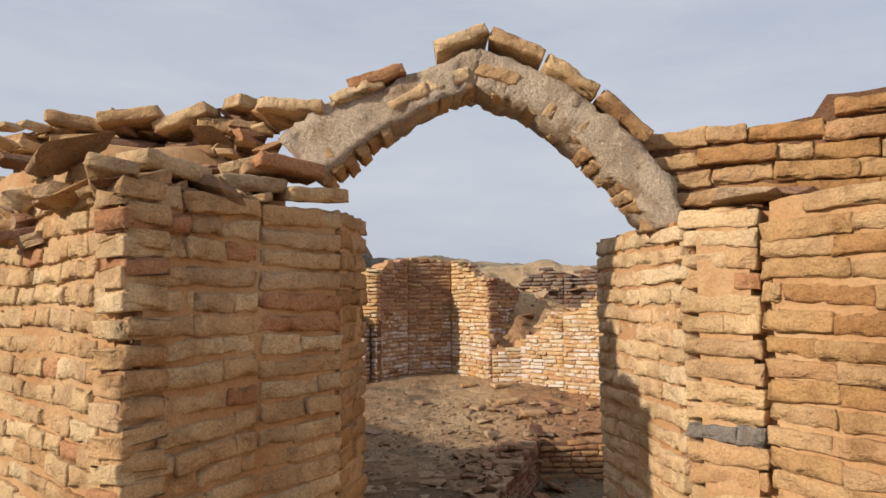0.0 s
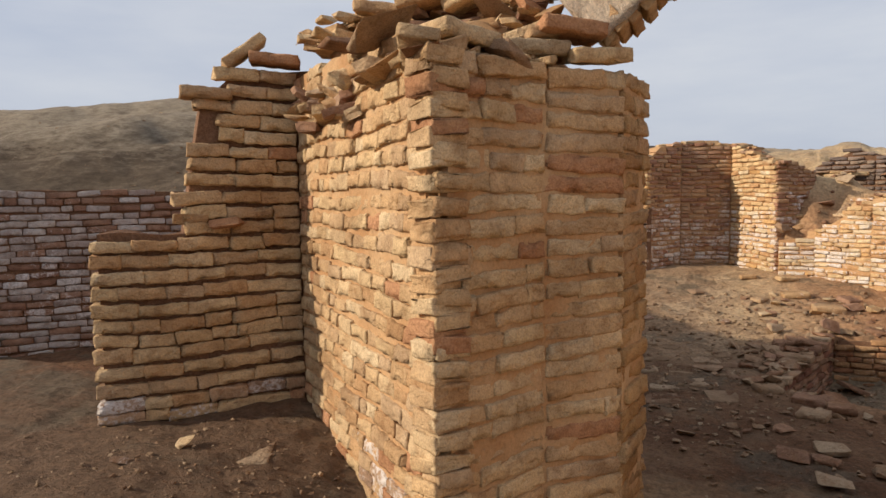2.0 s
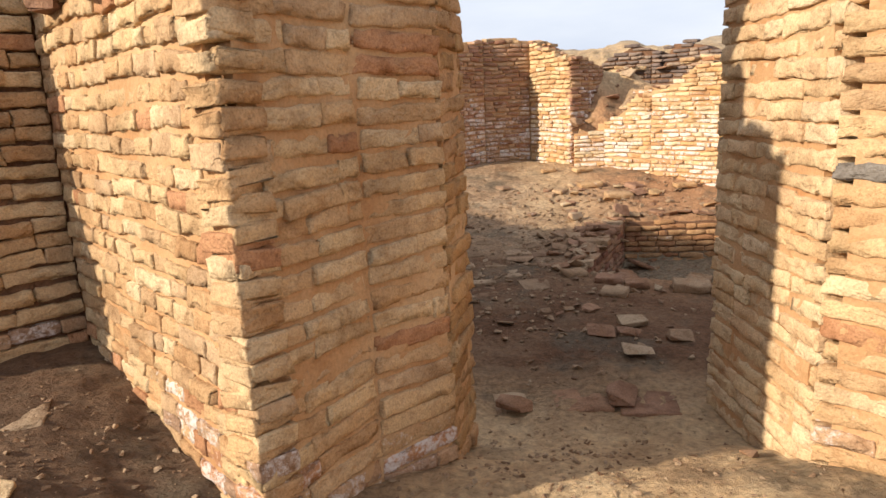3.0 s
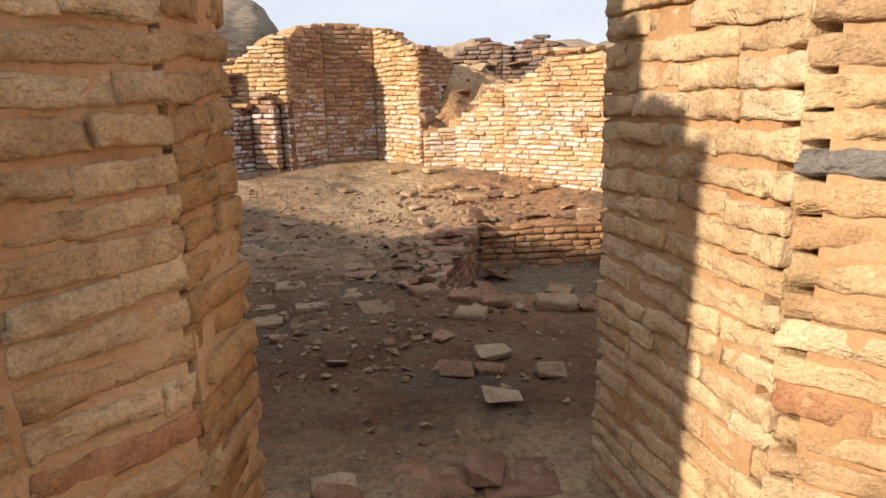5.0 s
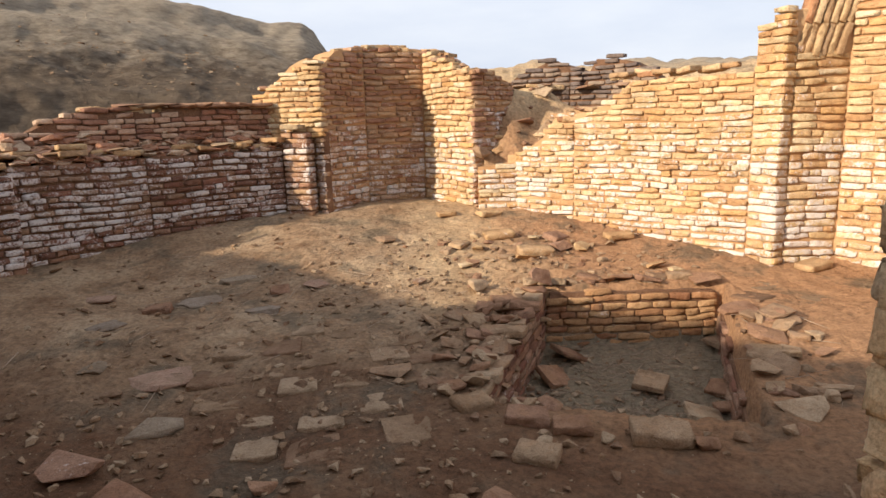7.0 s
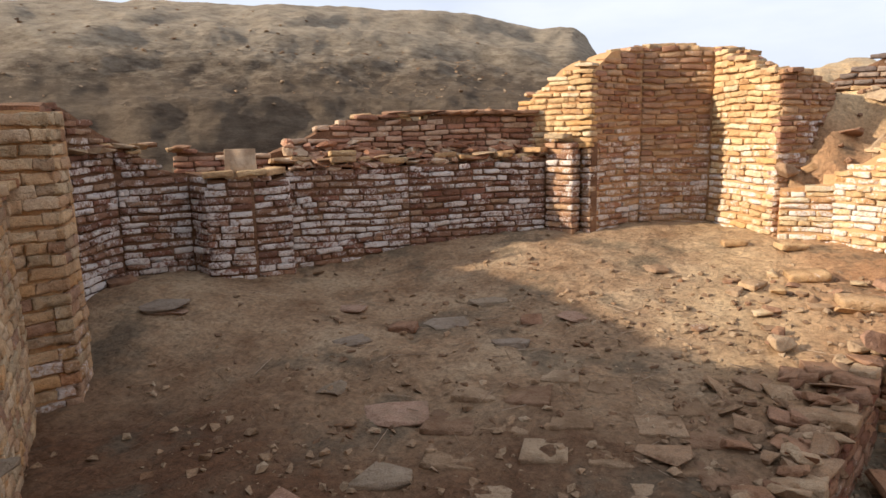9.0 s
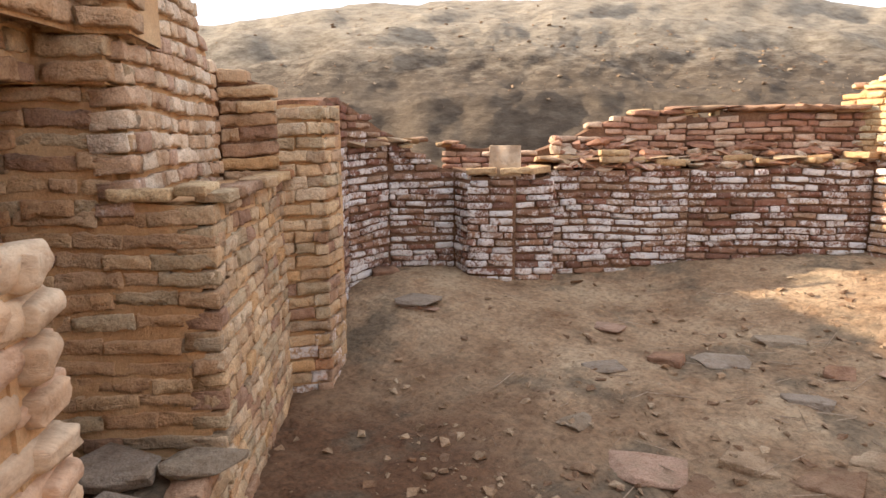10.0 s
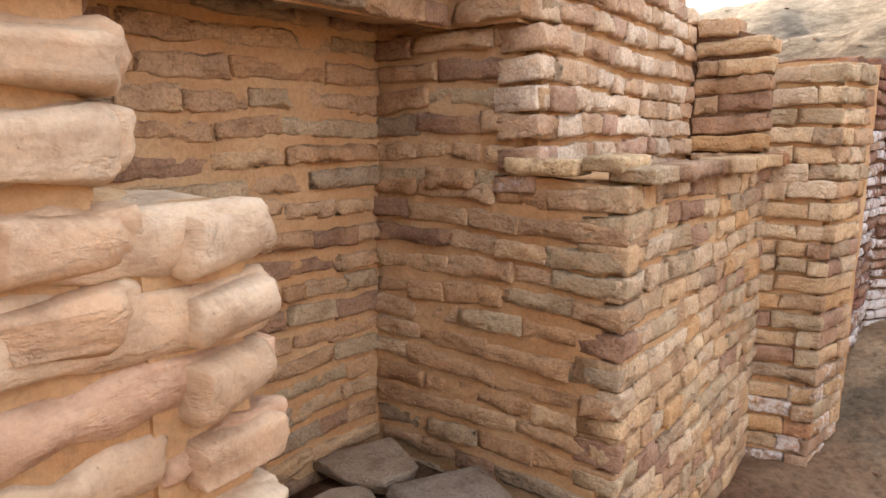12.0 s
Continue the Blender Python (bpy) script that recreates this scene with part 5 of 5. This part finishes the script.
for x, y, turn, tx, ty in ((1.36, 6.95, 35, 26, 14), (1.26, 6.45, 80, 8, 20), (1.85, 6.15, 15, 10, 4), (1.98, 6.75, 60, 4, -3), (1.55, 7.32, 110, 24, 0), (2.15, 6.3, 75, 12, 4)):
    lay("sill", x, y, ground_height(x, y) + 0.045, 0.85, turn, (tx, ty), "square brick fallen into the shallow pit", "square bricks in the pit", rnd=RND)
for x, y, turn in ((-0.81, 5.08, 5), (-1.15, 5.35, 20)):
    dark = lay("slab", x, y, ground_height(x, y) + 0.03, 1.15, turn, (4, -3), "dark reddish-brown slab lying on the earth floor", rnd=RND)
    dark.data = dark.data.copy()
    dark.data.materials[0] = M_RED
# flat bricks laid along the side of the pit, and a pale block at its corner
for i in range(11):
    t = (i + 0.5) / 11
    x, y = 0.78 + 0.64 * t, 5.95 + 1.60 * t
    lay(RND.choice(("block", "slab", "block")), x - 0.07 + RND.uniform(-0.025, 0.02), y + RND.uniform(-0.02, 0.02), along([(0, -0.12), (0.6, -0.02), (1, 0.05)], t) + 0.008, RND.uniform(0.75, 1.0), RND.choice((68, -22, 68)) + RND.gauss(0, 9), (RND.gauss(0, 4), RND.gauss(0, 4)), "flat brick laid along the side of the pit", "bricks along the pit", rnd=RND)
lay("half", 1.38, 7.56, 0.14, 1.15, 20, (75, 10), "pale brick block standing at the corner of the pit", rnd=RND)
for i in range(9):
    lay(RND.choice(("shard", "block", "slab")), 1.5 + 0.15 * i + RND.uniform(-0.03, 0.03), 7.68 + RND.uniform(-0.04, 0.10), ground_height(1.5 + 0.15 * i, 7.70) + 0.02, RND.uniform(0.6, 1.0), RND.uniform(-20, 20), (RND.gauss(0, 6), RND.gauss(0, 6)), "reddish brick lying along the back of the pit", "bricks along the pit", rnd=RND)
# paving let into the floor
for x, y, turn in ((-0.48, 6.65, 8), (-0.34, 6.93, 8), (-0.06, 6.90, 10), (0.22, 6.48, 12), (-0.20, 6.42, 8), (-0.52, 6.36, 8), (0.02, 6.16, 10), (-0.28, 6.12, 9), (0.30, 6.20, 14), (-0.70, 6.0, 8), (-0.1, 5.75, 9), (-0.76, 6.62, 8), (-0.80, 6.30, 9), (0.30, 6.76, 12), (0.46, 6.46, 13), (-0.42, 5.82, 8), (0.20, 5.86, 11), (-0.10, 5.46, 9), (0.36, 5.58, 12), (-0.38, 5.50, 8), (0.48, 6.12, 12), (2.9, 7.2, 30), (3.1, 7.5, 35), (3.35, 7.2, 28), (2.75, 7.35, 15), (-1.67, 2.41, 30)):
    lay("tile", x, y, ground_height(x, y) - 0.017 + RND.uniform(-0.010, 0.006), RND.uniform(0.75, 1.12), turn + RND.uniform(-5, 5), (RND.uniform(-3, 3), RND.uniform(-3, 3)), "worn square paving brick let into the earth floor", "paving bricks in the floor", rnd=RND)
for x, y, turn, s in ((-1.12, 8.10, 30, 0.85), (-1.28, 7.62, 40, 0.9), (-1.12, 6.30, 25, 0.95), (-3.26, 7.04, 20, 0.85), (-1.75, 7.05, 60, 0.6), (-0.75, 7.35, 15, 0.7), (-1.55, 6.45, 80, 0.55), (-2.1, 7.7, 10, 0.6), (-0.45, 7.9, 50, 0.6), (-0.95, 5.75, 20, 0.75)):
    lay("flag", x, y, ground_height(x, y) - 0.006 * s, s, turn, (RND.uniform(-2, 2), RND.uniform(-2, 2)), "worn flat slab let into the earth floor", "slabs in the floor", rnd=RND)
for x, y, turn in ((0.16, 3.52, 6), (0.46, 3.50, 3), (0.78, 3.46, -4)):
    lay("sill", x, y, ground_height(x, y) - 0.020, 1.0, turn, (0, 0), "worn flat paving brick in the doorway", "paving bricks in the floor", rnd=RND)
# rim of the pit and the rubble beside it
for i in range(60):
    t = RND.random()
    x, y = 0.86 + 0.60 * t - abs(RND.gauss(0, 0.22)), 5.95 + 1.75 * t + RND.gauss(0, 0.06)
    if inside_pit(x, y) > -0.02:
        x -= 0.15
    lay(RND.choice(("shard", "shard", "stone", "slab")), x, y, ground_height(x, y) + 0.02, RND.uniform(0.6, 1.15), RND.uniform(0, 360), (RND.gauss(0, 14), RND.gauss(0, 14)), "broken brick on the rubble rim of the pit", "rubble round the pit", rnd=RND)
for i in range(26):
    x, y = RND.uniform(0.9, 2.3), RND.uniform(5.35, 5.85)
    if inside_pit(x, y) < 0.0:
        lay(RND.choice(("shard", "stone")), x, y, ground_height(x, y) + 0.015, RND.uniform(0.6, 1.0), RND.uniform(0, 360), (RND.gauss(0, 9), RND.gauss(0, 9)), "broken brick on the rubble rim of the pit", "rubble round the pit", rnd=RND)
for i in range(34):
    x, y = RND.uniform(2.2, 2.9) + 0.0, RND.uniform(5.6, 7.3)
    if inside_pit(x, y) < -0.02:
        lay(RND.choice(("shard", "stone", "slab")), x, y, ground_height(x, y) + 0.015, RND.uniform(0.6, 1.1), RND.uniform(0, 360), (RND.gauss(0, 10), RND.gauss(0, 10)), "broken brick on the rubble rim of the pit", "rubble round the pit", rnd=RND)
for i in range(60):
    x, y = RND.gauss(1.6, 0.6), RND.gauss(8.3, 0.45)
    if inside_pit(x, y) < -0.02 and y < 9.3:
        lay(RND.choice(("shard", "stone", "stone")), x, y, ground_height(x, y) + 0.01, RND.uniform(0.35, 0.9), RND.uniform(0, 360), (RND.gauss(0, 10), RND.gauss(0, 10)), GROUND_LABEL, "loose stones on the floor", rnd=RND)
# yard in front of the gate
for x, y, s in ((-1.43, 2.01, 0.13), (-1.14, 2.02, 0.12), (-2.01, 2.06, 0.08), (-1.9, 2.3, 0.1), (0.95, 2.2, 0.12), (1.1, 2.1, 0.1)):
    lay("half", x, y, ground_height(x, y) + 0.02, s / 0.17, RND.uniform(0, 180), (RND.uniform(-12, 12), RND.uniform(-12, 12)), "yellow brick fragment on the trampled yard", "fragments in the yard", rnd=RND)
# recess floor slabs and the loose brick on the ledge
for x, y, z, turn, s in ((-2.40, 4.18, 0.27, 45, 0.85), (-2.17, 4.44, 0.28, 50, 0.90), (-1.98, 4.70, 0.27, 38, 0.72), (-1.92, 4.02, 0.26, 46, 0.85), (-1.84, 4.32, 0.29, 58, 0.75), (-2.14, 4.14, 0.25, 20, 0.7)):
    lay("flag", x, y, z, s, turn, (RND.uniform(-4, 4), RND.uniform(-4, 4)), "grey flat slab lying on the recess floor", "slabs in the recess", rnd=RND)
# bricks set on a slant at the top of the sunlit wall end
WALL_END = bpy.data.objects["wall_pilaster_right"]
for row in range(2):
    for i in range(6):
        me, near = brick_data(M_SAND, 0.26, 0.05, True, RND.randrange(7))
        ob = new("slanted_brick", me)
        ob.parent = WALL_END
        ob.matrix_basis = pose(3.57 + i * 0.068 + row * 0.07, 7.99 + RND.uniform(-0.012, 0.012), 1.90 + row * 0.25, 0, -74 + RND.uniform(-4, 4), 2)
lay("whole", -2.17, 4.84, 1.205, 0.72, 135, (3, -2), "rounded loose brick resting on the ledge", rnd=RND)
lay("whole", -2.25, 4.68, 1.19, 0.85, 50, (0, 0), "rounded loose brick resting on the ledge", rnd=RND)

for i in range(7):
    s = 0.06 + i * 0.15 + RND.uniform(-0.02, 0.02)
    lay("whole", -2.10 - 1.06 * s, 4.86 + 0.99 * s, 1.175, RND.uniform(0.78, 0.95), 136 + RND.uniform(-6, 6), (RND.uniform(-2, 2), RND.uniform(-2, 2)), "dusty brown brick bedded along the edge of the ledge", "bricks along the ledge", rnd=RND)
for i in range(26):
    s = RND.random()
    lay(RND.choice(("whole", "half", "whole", "slab")), 1.70 + 0.75 * s + RND.uniform(0, 0.14), 9.66 - 0.74 * s + RND.uniform(0.02, 0.16), 1.10 + 0.30 * min(1, s * 1.5) + RND.uniform(0.0, 0.06), RND.uniform(0.75, 1.0), -44 + RND.gauss(0, 14), (RND.gauss(0, 4), RND.gauss(0, 4)), "loose brick stacked on the broken sunlit wall", "broken bricks on the sunlit room wall", rnd=RND)

# ---- small debris ----


def strew(name, count, spots, low, high, label, seed):
    """Many small crumbs on the ground, joined."""
    rnd = random.Random(seed)
    forms = []
    for k in range(10):
        me = broken_piece("crumb", (1.0, 0.8, 0.5), 300 + k, 9, False)
        forms.append(([v.co.copy() for v in me.vertices], [tuple(f.vertices) for f in me.polygons]))
        bpy.data.meshes.remove(me)
    verts, faces = [], []
    for _ in range(count):
        cx, cy, sx, sy = rnd.choice(spots)
        x, y = rnd.gauss(cx, sx), rnd.gauss(cy, sy)
        s = low + (high - low) * rnd.random() ** 4
        v, f = rnd.choice(forms)
        m = pose(x, y, ground_height(x, y) + s * 0.12, rnd.uniform(-15, 15), rnd.uniform(-15, 15), rnd.uniform(0, 360))
        b = len(verts)
        verts += [m @ (p * s) for p in v]
        faces += [tuple(b + i for i in q) for q in f]
    me = bpy.data.meshes.new(name)
    me.from_pydata(verts, [], faces)
    me.materials.append(M_CRUMB)
    return tagged(new(name, me), label, "debris", kind="stuff")


strew("floor_crumbs", 5000, [(-1.6, 7.0, 0.9, 0.8), (-0.6, 8.3, 0.9, 0.6), (0.2, 6.0, 1.1, 1.2), (0.6, 6.6, 0.5, 0.7), (1.4, 8.3, 0.8, 0.5), (0.3, 4.8, 0.7, 0.6), (1.8, 6.5, 0.5, 0.5), (-0.4, 5.6, 0.9, 0.6), (0.9, 7.4, 0.7, 0.6), (-1.3, 5.7, 0.6, 0.6)], 0.008, 0.075, "small crumbs of brick strewn over the room floor", 21)
strew("yard_crumbs", 3200, [(-1.4, 2.0, 0.6, 0.4), (0.4, 2.6, 0.4, 0.4), (-0.9, 1.7, 0.5, 0.3)], 0.006, 0.035, "small crumbs of brick strewn over the yard", 22)
def strew_straw(name, count, cx, cy, sx, sy, label, seed):
    """Dry stalks lying flat on the ground, joined."""
    rnd = random.Random(seed)
    verts, faces = [], []
    for _ in range(count):
        x, y = rnd.gauss(cx, sx), rnd.gauss(cy, sy)
        ln, w = rnd.uniform(0.03, 0.13), rnd.uniform(0.001, 0.0025)
        m = pose(x, y, ground_height(x, y) + 0.012, 0, rnd.uniform(-12, 12), rnd.uniform(0, 360))
        k = len(verts)
        for e in (-1, 1):
            for u, v in ((0, w), (w, -w), (-w, -w)):
                verts.append(m @ Vector((e * ln, u, v)))
        faces += [(k, k + 1, k + 4, k + 3), (k + 1, k + 2, k + 5, k + 4), (k + 2, k, k + 3, k + 5)]
    me = bpy.data.meshes.new(name)
    me.from_pydata(verts, [], faces)
    me.materials.append(M_FLAG)
    return tagged(new(name, me), label, "dry straw", kind="stuff")


strew_straw("pit_straw", 420, 1.85, 6.7, 0.42, 0.5, "grey dry straw and twigs lying in the shallow pit", 31)
strew_straw("floor_straw", 160, -0.6, 7.6, 0.8, 0.8, "grey dry straw lying on the room floor", 32)
strew("bank_clods", 900, [(-5.0, 12.0, 2.0, 1.0), (-3.0, 13.0, 1.5, 0.8), (-8.0, 9.0, 1.5, 1.5), (2.5, 11.5, 0.8, 0.5)], 0.02, 0.09, "clods of earth lying on the spoil bank", 23)

lay_bricks()
